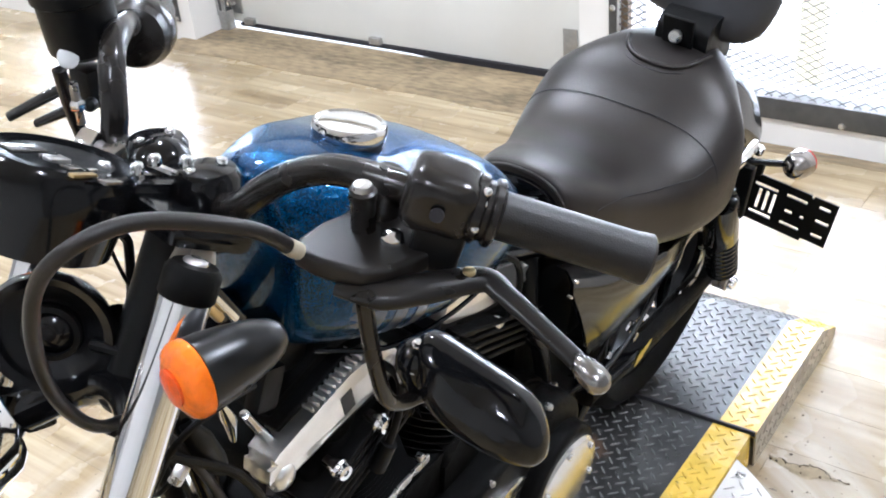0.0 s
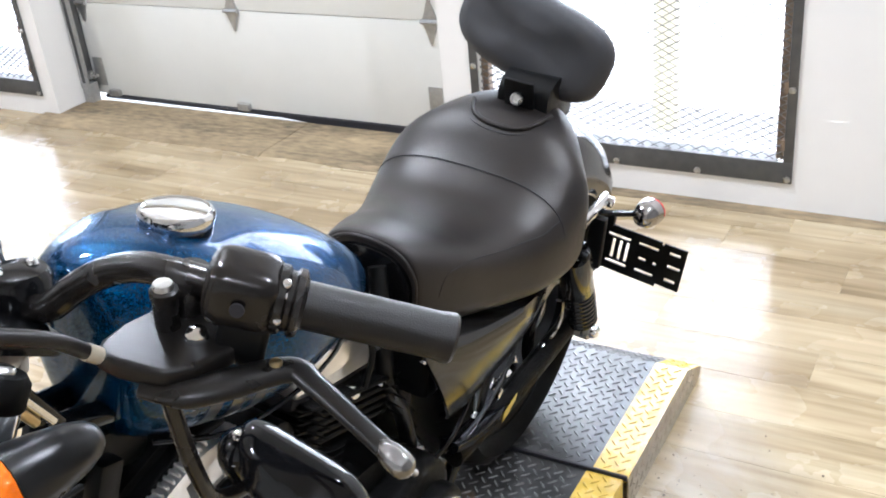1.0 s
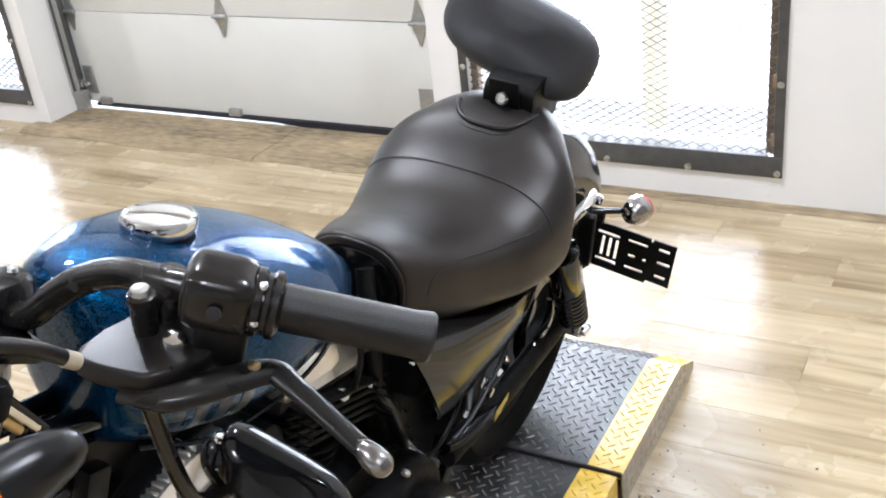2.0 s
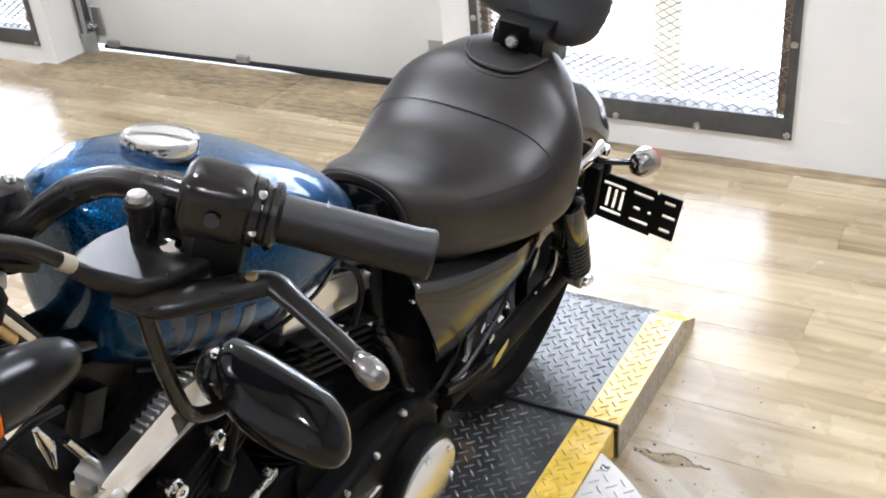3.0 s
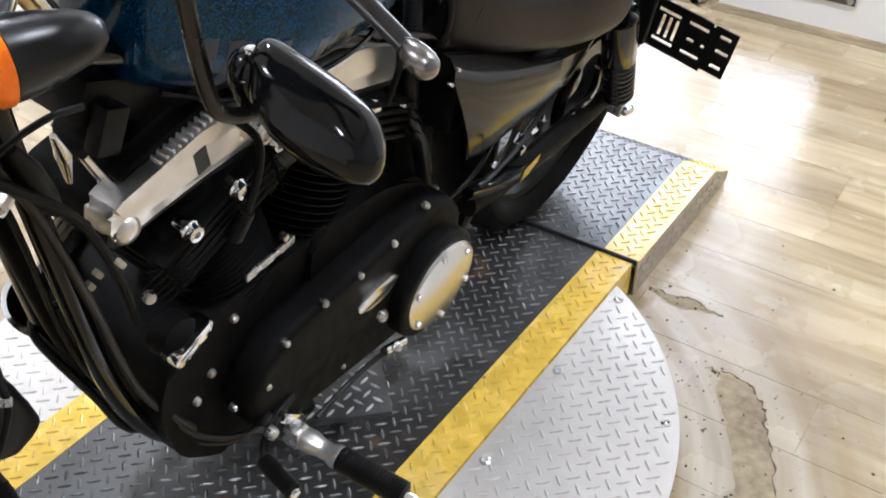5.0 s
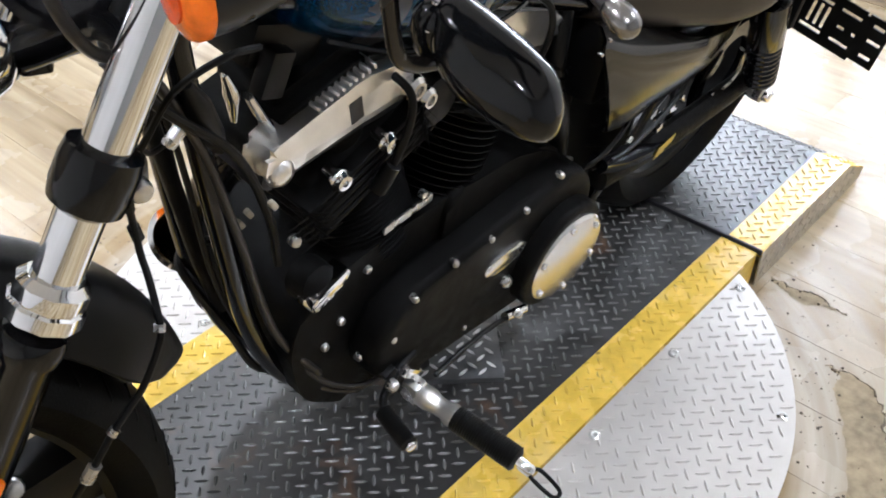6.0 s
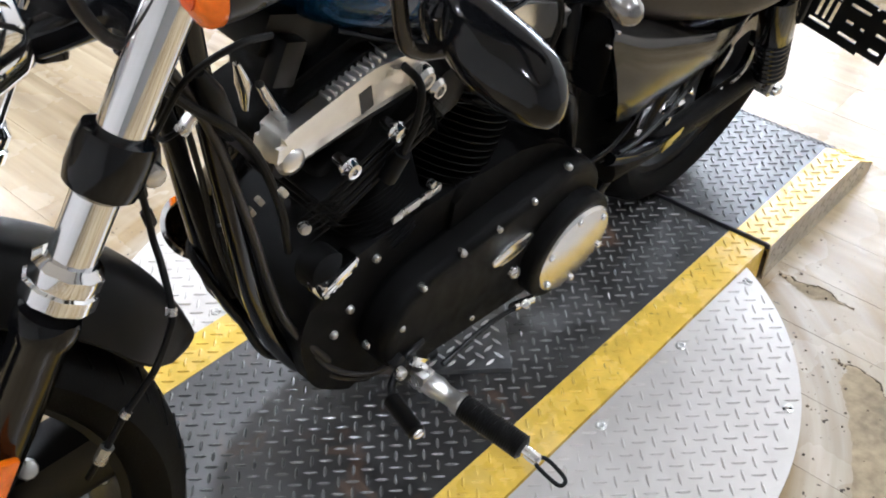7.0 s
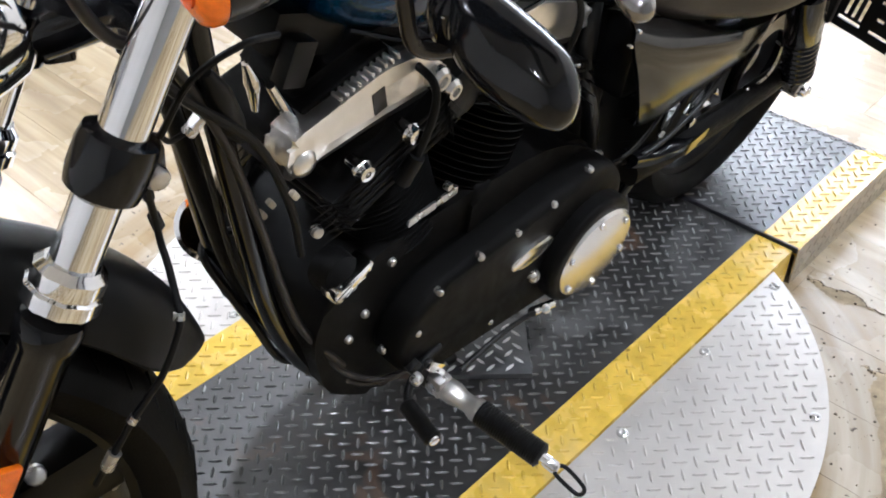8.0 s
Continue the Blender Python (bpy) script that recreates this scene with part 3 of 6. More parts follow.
flat = lambda x: 0.0


def build_turntable():
    t = thing("turntable", "low round turntable of bright tread plate with black deck", "turntable")
    x0, x1 = 0.004, 1.18
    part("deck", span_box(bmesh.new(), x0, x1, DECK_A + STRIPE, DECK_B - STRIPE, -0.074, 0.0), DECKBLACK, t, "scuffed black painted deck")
    for a, b in ((DECK_A, DECK_A + STRIPE), (DECK_B - STRIPE, DECK_B)):
        part("edge_strip", span_box(bmesh.new(), x0, x1, a, b, -0.074, 0.0006), YELLOW, t, "worn yellow edge")
        treads("tread_relief", tread_mesh(x0 + 0.012, x1 - 0.01, a + 0.014, b - 0.008, lambda x, y, a=a, b=b: a + 0.006 < y < b - 0.006 and x < x1 - 0.008, lambda x: 0.0006), YELLOW, t, "raised yellow tread bars")
    treads("tread_relief", tread_mesh(x0 + 0.012, x1 - 0.01, DECK_A + STRIPE + 0.012, DECK_B - STRIPE, lambda x, y: y < DECK_B - STRIPE - 0.006 and x < x1 - 0.008, flat), DECKWORN_LIT, t, "raised tread bars, worn and lightened for highlights")
    for side in (1, -1):
        edge = DECK_B + 0.002 if side > 0 else DECK_A - 0.002
        half = abs(edge - DISC_C[1])
        a0 = math.asin(half / DISC_R)
        arc = [a0 + (math.pi - 2 * a0) * k / 48 for k in range(49)]
        bm = bmesh.new()
        top = [bm.verts.new((DISC_C[0] + DISC_R * math.cos(a), DISC_C[1] + side * DISC_R * math.sin(a), -0.004)) for a in arc]
        low = [bm.verts.new((v.co.x, v.co.y, -0.010)) for v in top]
        bm.faces.new(top)
        bm.faces.new(low)
        for k in range(len(arc)):
            q = (k + 1) % len(arc)
            bm.faces.new((top[k], top[q], low[q], low[k]))
        wing = part("wing_plate", bm, ALU, t, "bright aluminium tread plate")

        def inside(x, y, side=side, edge=edge):
            return (y - edge) * side > 0.008 and (x - DISC_C[0]) ** 2 + (y - DISC_C[1]) ** 2 < (DISC_R - 0.012) ** 2

        treads("tread_relief", tread_mesh(0.0, 1.2, edge if side > 0 else edge - 0.36, edge + 0.36 if side > 0 else edge, inside, lambda x: -0.004, 0.0345, 0.0335, 0.0135), ALU, wing, "raised bright tread bars")
        for x, y in ((0.113, 0.022), (0.342, 0.02), (0.581, 0.022), (0.82, 0.02), (1.06, 0.022), (0.349, 0.222), (0.6, 0.27), (0.85, 0.22)):
            part("screw", lathe([(0.0095, -0.002), (0.0095, 0.001), (0.006, 0.0025), (0.004, 0.001)], (x, edge + side * y, -0.0035), (0, 0, 1), 12), STEEL, t, "countersunk screw")
    ring = ring_lathe([(0.555, -0.074), (0.575, -0.074), (0.575, -0.011), (0.555, -0.011)], (DISC_C[0], DISC_C[1], 0), (0, 0, 1), 56)
    part("rim", ring, SATIN, t, "dark steel base ring")


def ramp_height(x):
    return 0.0 if x > -0.4 else -0.5 * (-0.4 - x)


def build_ramp(name, m, mark):
    """A ramp that joins the deck: level first, then bent down to the floor."""
    r = thing(name, mark, "ramp", m)
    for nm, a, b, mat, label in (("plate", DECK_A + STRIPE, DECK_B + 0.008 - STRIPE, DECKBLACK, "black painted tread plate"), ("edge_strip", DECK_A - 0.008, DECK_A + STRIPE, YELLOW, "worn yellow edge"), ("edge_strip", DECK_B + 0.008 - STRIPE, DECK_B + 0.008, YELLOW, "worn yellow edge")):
        bm = bmesh.new()
        dz = 0.0 if nm == "plate" else 0.0006
        rows = [[bm.verts.new((x, y, z)) for x, z in ((-0.004, dz), (-0.4, dz), (-0.505, ramp_height(-0.505) + dz), (-0.505, -0.062), (-0.4, -0.012), (-0.004, -0.012))] for y in (a, b)]
        skin(bm, rows)
        part(nm, bm, mat, r, label)
        treads("tread_relief", tread_mesh(-0.495, -0.016, a + 0.012, b - 0.006, lambda x, y, b=b: y < b - 0.006 and abs(x + 0.4) > 0.006 and x < -0.012, lambda x, dz=dz: ramp_height(x) + dz), DECKWORN_LIT if mat is DECKBLACK else mat, r, "raised tread bars")
    for y in (DECK_A - 0.008, DECK_B + 0.0055):
        bm = bmesh.new()
        rows = [[bm.verts.new((x, yy, z)) for x, z in ((-0.004, -0.002), (-0.4, -0.002), (-0.5, -0.052), (-0.5, -0.074), (-0.46, FLOOR_Z), (-0.004, FLOOR_Z))] for yy in (y, y + 0.003)]
        skin(bm, rows)
        skirt = part("skirt", bm, BRONZE, r, "tread plate side skirt")
        me = tread_mesh(-0.44, -0.02, -0.068, -0.008, lambda x, v: True, lambda x: 0.0, 0.031, 0.031)
        co = np.array([v.co for v in me.vertices])
        s = 1 if y > 0 else -1
        me.vertices.foreach_set("co", np.stack([co[:, 0], (y + 0.003 if s > 0 else y) + s * co[:, 2], co[:, 1]], 1).ravel())
        treads("tread_relief", me, BRONZE, skirt, "raised tread bars")
    part("lip", box((0.006, DECK_B - DECK_A + 0.016, 0.012), (-0.001, (DECK_A + DECK_B) / 2, 0.001), 0.002), SEAL, r, "black joint strip")
    return r


BRONZE = material("dull tread plate side", (0.5, 0.46, 0.39), 0.34, 0.7, var=0.25, vscale=30)


BLOCK = material("scuffed grey tread plate", (0.17, 0.17, 0.17), 0.34, 0.6, var=0.3, vscale=40)
BLOCKBAR = material("bright worn bars", (0.8, 0.8, 0.8), 0.35, 0.3, var=0.3, vscale=60)


def build_side_box():
    """A small block of tread plate on the deck, under the side stand."""
    b = thing("stand_block", "small black tread plate block on the deck below the engine", "block", pose(0.596, -0.009, 0.0006, 0, 0, 45))
    part("body", box((0.13, 0.15, 0.011), (0, 0, 0.0055), 0.0012), BLOCK, b)
    treads("tread_relief", tread_mesh(-0.06, 0.065, -0.07, 0.075, lambda x, y: abs(x) < 0.054 and abs(y) < 0.064, lambda x: 0.0112, 0.0315, 0.0315, 0.0115), BLOCKBAR, b, "bright worn tread bars")


def build_floor():
    solid("subfloor", span_box(bmesh.new(), WALL_X - 0.22, X_FRONT + 0.1, Y_LEFT - 0.1, Y_RIGHT + 0.1, -0.14, FLOOR_Z - 0.003), PATCH, "levelled subfloor below the planks", "subfloor", "structure")
    base = tagged(new("floor"), "wood look vinyl plank floor, scuffed and patched", "floor", "", "structure")
    w, length = 0.152, 1.22

    def plank_mesh(n):
        bm = box((w - 0.0003, n - 0.0003, 0.003), (0, 0, -0.0015), 0.0003, seg=1)
        return finish("plank", bm, FLOOR)

    full = plank_mesh(length)
    rest = bmesh.new()
    rng = random.Random(4)
    x = WALL_X + w / 2 + 0.002
    while x < X_FRONT:
        y = Y_LEFT + rng.random() * length
        y -= length
        while y - length / 2 < Y_RIGHT - 0.01:
            if x < 1.6 and -3.9 < y < 1.7:
                ob = new("plank", full)
                ob.parent = base
                ob.location = (x, y, FLOOR_Z)
            else:
                a, b = max(y - length / 2, Y_LEFT), min(y + length / 2, Y_RIGHT)
                box((w - 0.0006, b - a - 0.0006, 0.003), (x, (a + b) / 2, FLOOR_Z - 0.0015), bm=rest)
            y += length
        x += w
    far = part("planks", rest, FLOOR, base, "further vinyl planks")
    far["kind"] = "stuff"
    build_wear(base)


def torn_patch(outer, inner, base, seed):
    """Where the vinyl has broken away: bare rough compound with a curled, dark torn edge."""
    rng = random.Random(seed)

    def ragged(pts, amount):
        out = []
        for (ax, ay), (bx, by) in zip(pts, pts[1:]):
            for k in range(7):
                f = k / 7
                out.append((ax + (bx - ax) * f + rng.uniform(-amount, amount), ay + (by - ay) * f + rng.uniform(-amount, amount)))
        return out + [pts[-1]]

    a, b = ragged(outer, 0.004), ragged(inner, 0.003)
    n = len(a)
    bm = bmesh.new()
    grid = []
    for i in range(n):
        q = b[round(i * (len(b) - 1) / (n - 1))]
        grid.append([bm.verts.new((a[i][0] + (q[0] - a[i][0]) * f, a[i][1] + (q[1] - a[i][1]) * f, FLOOR_Z + 0.0008 + rng.uniform(0, 0.0012) * (0 < f < 1))) for f in (0, 0.25, 0.5, 0.75, 1)])
    for p, q in zip(grid, grid[1:]):
        for j in range(4):
            bm.faces.new((p[j], p[j + 1], q[j + 1], q[j]))
    ob = part("bare_patch", bm, PATCH, base, "bare grey compound where vinyl broke away", 80)
    rim = tube([(x, y, FLOOR_Z + 0.0005) for x, y in a], [0.0003 + abs(rng.gauss(0, 0.0014)) for _ in a], 6, 1)
    part("torn_edge", rim, TORN, ob, "dark torn vinyl edge")
    for k in range(8):
        i = rng.randrange(n)
        j = rng.randrange(1, 4)
        co = ((a[i][0] * (4 - j) + b[round(i * (len(b) - 1) / (n - 1))][0] * j) / 4, (a[i][1] * (4 - j) + b[round(i * (len(b) - 1) / (n - 1))][1] * j) / 4, FLOOR_Z + 0.002)
        part("crumb", dome_bolt(co, (rng.uniform(-0.3, 0.3), rng.uniform(-0.3, 0.3), 1), rng.uniform(0.001, 0.0028), 0.0015), TORN, ob)


TORN = material("dark torn vinyl", (0.12, 0.092, 0.06), 0.8, var=0.5, vscale=120, bump=0.3, bscale=300)


def build_wear(base):
    torn_patch([(-0.046, 0.259), (-0.049, 0.314), (-0.062, 0.35), (-0.045, 0.389), (-0.044, 0.417)], [(-0.044, 0.26), (-0.027, 0.298), (-0.016, 0.351), (-0.037, 0.367), (-0.042, 0.417)], base, 3)
    torn_patch([(0.108, 0.444), (0.102, 0.487), (0.111, 0.533), (0.148, 0.566), (0.191, 0.583), (0.241, 0.615), (0.33, 0.651), (0.42, 0.69)], [(0.11, 0.446), (0.114, 0.476), (0.156, 0.48), (0.198, 0.512), (0.274, 0.555), (0.371, 0.598), (0.42, 0.64)], base, 8)
    rng = random.Random(12)
    for k in range(90):
        ang, r = rng.uniform(0.9, 2.9), 0.612 + abs(rng.gauss(0, 0.09)) if k % 3 else rng.uniform(0.62, 1.1)
        p = (DISC_C[0] + r * math.cos(ang), DISC_C[1] + r * math.sin(ang), FLOOR_Z + 0.0002)
        if p[0] > -0.01 or p[1] > 0.25:
            part("dirt_crumb", dome_bolt(p, (0, 0, 1), rng.uniform(0.0008, 0.0032), 0.0016), TORN, base)


def ceiling_lamp(x, y, watts):
    c = thing("ceiling_light", "flat white ceiling light panel", "ceiling light", pose(x, y, TOP), "ceiling lights")
    part("frame", box((0.24, 0.24, 0.05), (0, 0, -0.026), 0.004), WALL, c)
    part("diffuser", box((0.2, 0.2, 0.008), (0, 0, -0.056), 0.002), LAMPGLOW, c, "glowing white diffuser")
    light = bpy.data.lights.new("ceiling_light_glow", "AREA")
    light.shape, light.size, light.size_y, light.energy, light.color = "RECTANGLE", 0.2, 0.2, watts, (1.0, 0.975, 0.95)
    ob = new("ceiling_light_glow", light)
    ob.matrix_basis = pose(x, y, TOP - 0.065)


build_room()
build_outside()
for key, (a, b) in WIN.items():
    build_window(key, a, b)
build_garage_door()
build_threshold()
build_edge_strip()
build_turntable()
build_ramp("rear_ramp", pose(0, 0, 0), "black tread plate ramp with yellow edges behind the turntable")
build_ramp("front_ramp", pose(1.186, 2 * DISC_C[1], 0, 0, 0, 180), "black tread plate ramp with yellow edges before the turntable")
build_side_box()
for lx in (-0.3, 2.4):
    for ly in (-4.8, -1.3, 1.4):
        ceiling_lamp(lx, ly, 56.0 if lx < 0 else 32.0)


# ---- motorcycle: local x forward, y to its left, z up; it leans on its side stand ----
BIKE = thing("motorcycle", "black and metal-flake blue cruiser motorcycle leaning on its side stand", "motorcycle", pose(0, -0.071, 0) @ Matrix.Rotation(radians(-9.5), 4, "X"))
FORK0, FORK_DIR = Vector((1.257, 0, 0.773)), Vector((-0.478, 0, 0.878))
HEAD = Vector((1.074, 0, 1.0))
STEER = Matrix.Translation(HEAD) @ Matrix.Rotation(radians(-15), 4, FORK_DIR) @ Matrix.Translation(-HEAD)
OTHER = STEER @ Matrix.Diagonal((1, -1, 1, 1)) @ STEER.inverted()


def fork_at(z, y=0.105):
    """A place on the left fork tube, the bars being turned to the right."""
    return FORK0 + FORK_DIR * ((z - FORK0.z) / FORK_DIR.z) + Vector((0, y, 0))


low = STEER.inverted() @ fork_at(0.3)
AXLE_F, AXLE_R, FORK_Y = (low.x, 0, 0.327), (-0.05, 0, 0.325), low.y


def pair(name, bm, mat, s, parent, label="", sharp=38.0):
    """A left-hand part of the front end, or its fellow on the other side of the turned bars."""
    if s < 0:
        bmesh.ops.transform(bm, matrix=OTHER, verts=bm.verts)
    return part(name, bm, mat, parent, label, sharp)


def turned(name, bm, mat, parent, label="", sharp=38.0):
    """A part built straight ahead, then turned with the bars."""
    bmesh.ops.transform(bm, matrix=STEER, verts=bm.verts)
    return part(name, bm, mat, parent, label, sharp)


def build_wheel(name, axle, R, half, label, part=part):
    x, y, z = axle
    prof = [(R - 0.071, -half * 0.72), (R - 0.06, -half * 0.9), (R - 0.035, -half), (R - 0.014, -half * 0.82), (R - 0.003, -half * 0.42), (R, 0), (R - 0.003, half * 0.42), (R - 0.014, half * 0.82), (R - 0.035, half), (R - 0.06, half * 0.9), (R - 0.071, half * 0.72)]
    hub = part(name, lathe([(0.03, -0.07), (0.045, -0.06), (0.03, -0.045), (0.03, 0.045), (0.045, 0.06), (0.03, 0.07)], axle, (0, 1, 0), 20), GLOSS, BIKE, label)
    part("tyre", ring_lathe(prof, axle, (0, 1, 0), 64), TYRE, hub, "black tyre")
    rr = R - 0.061
    part("rim", ring_lathe([(rr - 0.02, -half * 0.6), (rr + 0.012, -half * 0.8), (rr + 0.012, -half * 0.7), (rr - 0.008, -half * 0.5), (rr - 0.008, half * 0.5), (rr + 0.012, half * 0.7), (rr + 0.012, half * 0.8), (rr - 0.02, half * 0.6)], axle, (0, 1, 0), 56), SATIN, hub, "satin black rim")
    for k in range(9):
        a = 2 * math.pi * k / 9 + 0.2
        d = Vector((math.cos(a), 0, math.sin(a)))
        part("spoke", tube([Vector(axle) + d * 0.035, Vector(axle) + d * (rr - 0.01)], [0.011, 0.007], 8, 1, flat=1.3), GLOSS, hub)
    for k in range(44):
        a = 2 * math.pi * k / 44
        for s in (1, -1):
            c, sn = math.cos(a), math.sin(a)
            bm = box((0.004, half * 0.6, 0.0035), (0, 0, 0), 0.0008, seg=1)
            bmesh.ops.transform(bm, matrix=Matrix.Translation((x + (R - 0.0075) * c, y + s * half * 0.55, z + (R - 0.0075) * sn)) @ Matrix.Rotation(-a + math.pi / 2, 4, "Y") @ Matrix.Rotation(s * 0.5, 4, "Z") @ Matrix.Rotation(-s * 0.32, 4, "X"), verts=bm.verts)
            part("tread_block", bm, TYRE, hub)
    return hub


def build_front_end():
    build_wheel("front_wheel", AXLE_F, 0.325, 0.066, "wide front wheel", turned)
    for s in (1, -1):
        leg = pair("fork_leg", lathe([(0.0195, 0), (0.0195, 0.35)], fork_at(0.69), FORK_DIR, 28), CHROME, s, BIKE, "bright chrome fork tube")
        pair("slider", lathe([(0.021, 0), (0.0235, 0.02), (0.0245, 0.39), (0.0275, 0.395), (0.0275, 0.41), (0.025, 0.415)], fork_at(0.315), FORK_DIR, 24), GLOSS, s, leg, "gloss black fork slider")
        pair("collar_nut", lathe([(0.029, 0), (0.0315, 0.003), (0.0315, 0.016), (0.029, 0.018), (0.0295, 0.021), (0.0295, 0.033), (0.023, 0.04)], fork_at(0.69), FORK_DIR, 10), CHROME, s, leg, "chrome faceted collar")
        pair("axle_lug", box((0.06, 0.04, 0.09), fork_at(0.325), 0.012), GLOSS, s, leg)
        cl = pair("lower_clamp", lathe([(0.0205, -0.006), (0.029, 0), (0.031, 0.012), (0.031, 0.034), (0.029, 0.046), (0.0205, 0.05)], fork_at(0.782), FORK_DIR, 22), GLOSS, s, BIKE, "gloss black lower triple clamp")
        pair("clamp_ear", box((0.03, 0.022, 0.03), fork_at(0.79) + Vector((-0.036, -0.006, -0.004)), 0.006), GLOSS, s, cl)
        pair("clamp_bolt", dome_bolt(fork_at(0.775) + Vector((-0.046, 0.006, 0.0)), (0.1, 1, 0), 0.0105, 0.01), STEEL, s, cl)
        uc = pair("upper_clamp", lathe([(0.0203, -0.002), (0.0215, 0), (0.0215, 0.018), (0.017, 0.024), (0.01, 0.025)], fork_at(0.982), FORK_DIR, 22), WRINKLE, s, BIKE, "black upper triple clamp")
        pair("cap_bolt", dome_bolt(fork_at(1.003), FORK_DIR, 0.01, 0.005), STEEL, s, uc)
        pair("reflector", box((0.034, 0.008, 0.1), fork_at(0.53) + Vector((0.02, 0.027, 0)), 0.003, (0, -28.6, 0)), ORANGE, s, leg, "orange reflector")
    c = STEER.inverted() @ fork_at(1.008)
    turned("upper_bridge", box((0.07, 2 * FORK_Y - 0.02, 0.02), Vector((c.x - 0.02, 0, c.z)), 0.008, (0, -28.6, 0)), GLOSS, BIKE, "gloss black triple clamp bridge")
    c = STEER.inverted() @ fork_at(0.81)
    turned("lower_bridge", tube([(c.x - 0.01, FORK_Y - 0.02, c.z - 0.01), (c.x - 0.055, 0.05, c.z + 0.02), (c.x - 0.07, 0, c.z + 0.03), (c.x - 0.055, -0.05, c.z + 0.02), (c.x - 0.01, 0.02 - FORK_Y, c.z - 0.01)], 0.016, 12, 5, flat=1.3), GLOSS, BIKE, "gloss black triple clamp bridge")
    part("steering_head", lathe([(0.02, -0.2), (0.024, -0.195), (0.024, 0.0), (0.02, 0.005)], HEAD + Vector((-0.03, 0, -0.02)), FORK_DIR, 20), SATIN, BIKE)
    bm = bmesh.new()
    rings = []
    for k in range(37):
        a = radians(158 - 102 * k / 36)
        tip = (1 - max(0.0, 1 - k / 6) ** 2 * 0.9) ** 0.5
        wide = tip * (1 - max(0.0, 1 - (36 - k) / 5) ** 2 * 0.92) ** 0.5
        shape = [(0.402 - 0.014 * max(0.0, 1 - k / 8) ** 2 - 0.06 * tip * abs(u) ** 2.6, wide * 0.064 * math.copysign(abs(u) ** 0.85, u)) for u in [-1 + q / 6 for q in range(13)]]
        shape += [(r - 0.004, y * 0.96) for r, y in shape[::-1]]
        ring = [(AXLE_F[0] + r * math.cos(a), y, AXLE_F[2] + r * math.sin(a)) for r, y in shape]
        rings.append([bm.verts.new(p) for p in ring])
    skin(bm, rings)
    turned("front_fender", bm, SATIN, BIKE, "short black front fender")
    h = turned("headlight", lathe([(0.01, -0.026), (0.046, -0.024), (0.054, -0.016), (0.07, 0.03), (0.078, 0.09), (0.08, 0.11), (0.074, 0.115)], (1.262, 0, 0.866), (0.98, 0, -0.1), 28), CHROME, BIKE, "chrome headlight shell")
    turned("lens", lathe([(0.074, 0), (0.05, 0.012), (0.01, 0.018)], (1.375, 0, 0.855), (0.98, 0, -0.1), 24), GLASSY, h, "clear headlight lens")
    sp = turned("speedometer", lathe([(0.03, -0.07), (0.05, -0.065), (0.056, -0.03), (0.058, 0), (0.054, 0.006), (0.048, 0.004)], (1.145, 0.0, 1.045), (-0.42, 0, 0.9), 28), GLOSS, BIKE, "black speedometer housing")
    turned("dial", lathe([(0.048, 0), (0.005, 0.001)], (1.1435, 0, 1.0485), (-0.42, 0, 0.9), 24), WRINKLE, sp, "dark dial")
    turned("pod_bracket", box((0.11, 0.07, 0.022), (1.1, 0.0, 1.012), 0.008, (0, -20, 0)), GLOSS, BIKE)
    for k in range(5):
        turned("pod_screw", dome_bolt((1.06 + 0.02 * k, 0.03 - 0.012 * (k % 2), 1.026 + 0.004 * k), (-0.3, 0, 1), 0.0055, 0.005), CHROME, BIKE)
    for s in (1, -1):
        rz = turned("riser", lathe([(0.02, 0), (0.021, 0.02), (0.019, 0.03), (0.025, 0.034), (0.026, 0.06), (0.022, 0.066), (0.01, 0.068)], (1.055, s * 0.042, 0.955), (-0.1, 0, 1), 18), GLOSS, BIKE, "black handlebar riser")
        for dx in (0.014, -0.014):
            turned("riser_bolt", dome_bolt((1.05 + dx, s * 0.042, 1.021), (-0.1, 0, 1), 0.005, 0.004), CHROME, rz)
    hn = part("horn", lathe([(0.02, -0.03), (0.04, -0.024), (0.054, -0.006), (0.057, 0.004), (0.054, 0.012), (0.046, 0.008), (0.044, 0.002), (0.02, -0.002), (0.012, 0.006), (0.004, 0.008)], (1.155, -0.06, 0.868), (0.75, 0.55, 0.25), 32), GLOSS, BIKE, "round black horn")
    part("horn_rim", ring_lathe([(0.02, 0.0), (0.026, 0.001), (0.025, 0.005), (0.02, 0.006)], (1.155, -0.06, 0.868), (0.75, 0.55, 0.25), 28), SATIN, hn)
    part("horn_strut", tube([(1.12, 0.03, 0.86), (1.14, -0.03, 0.86)], 0.005, 8, 1), SATIN, BIKE)
    part("horn_strut", tube([(1.13, 0.03, 0.81), (1.15, -0.03, 0.815)], 0.008, 8, 1), SATIN, BIKE)


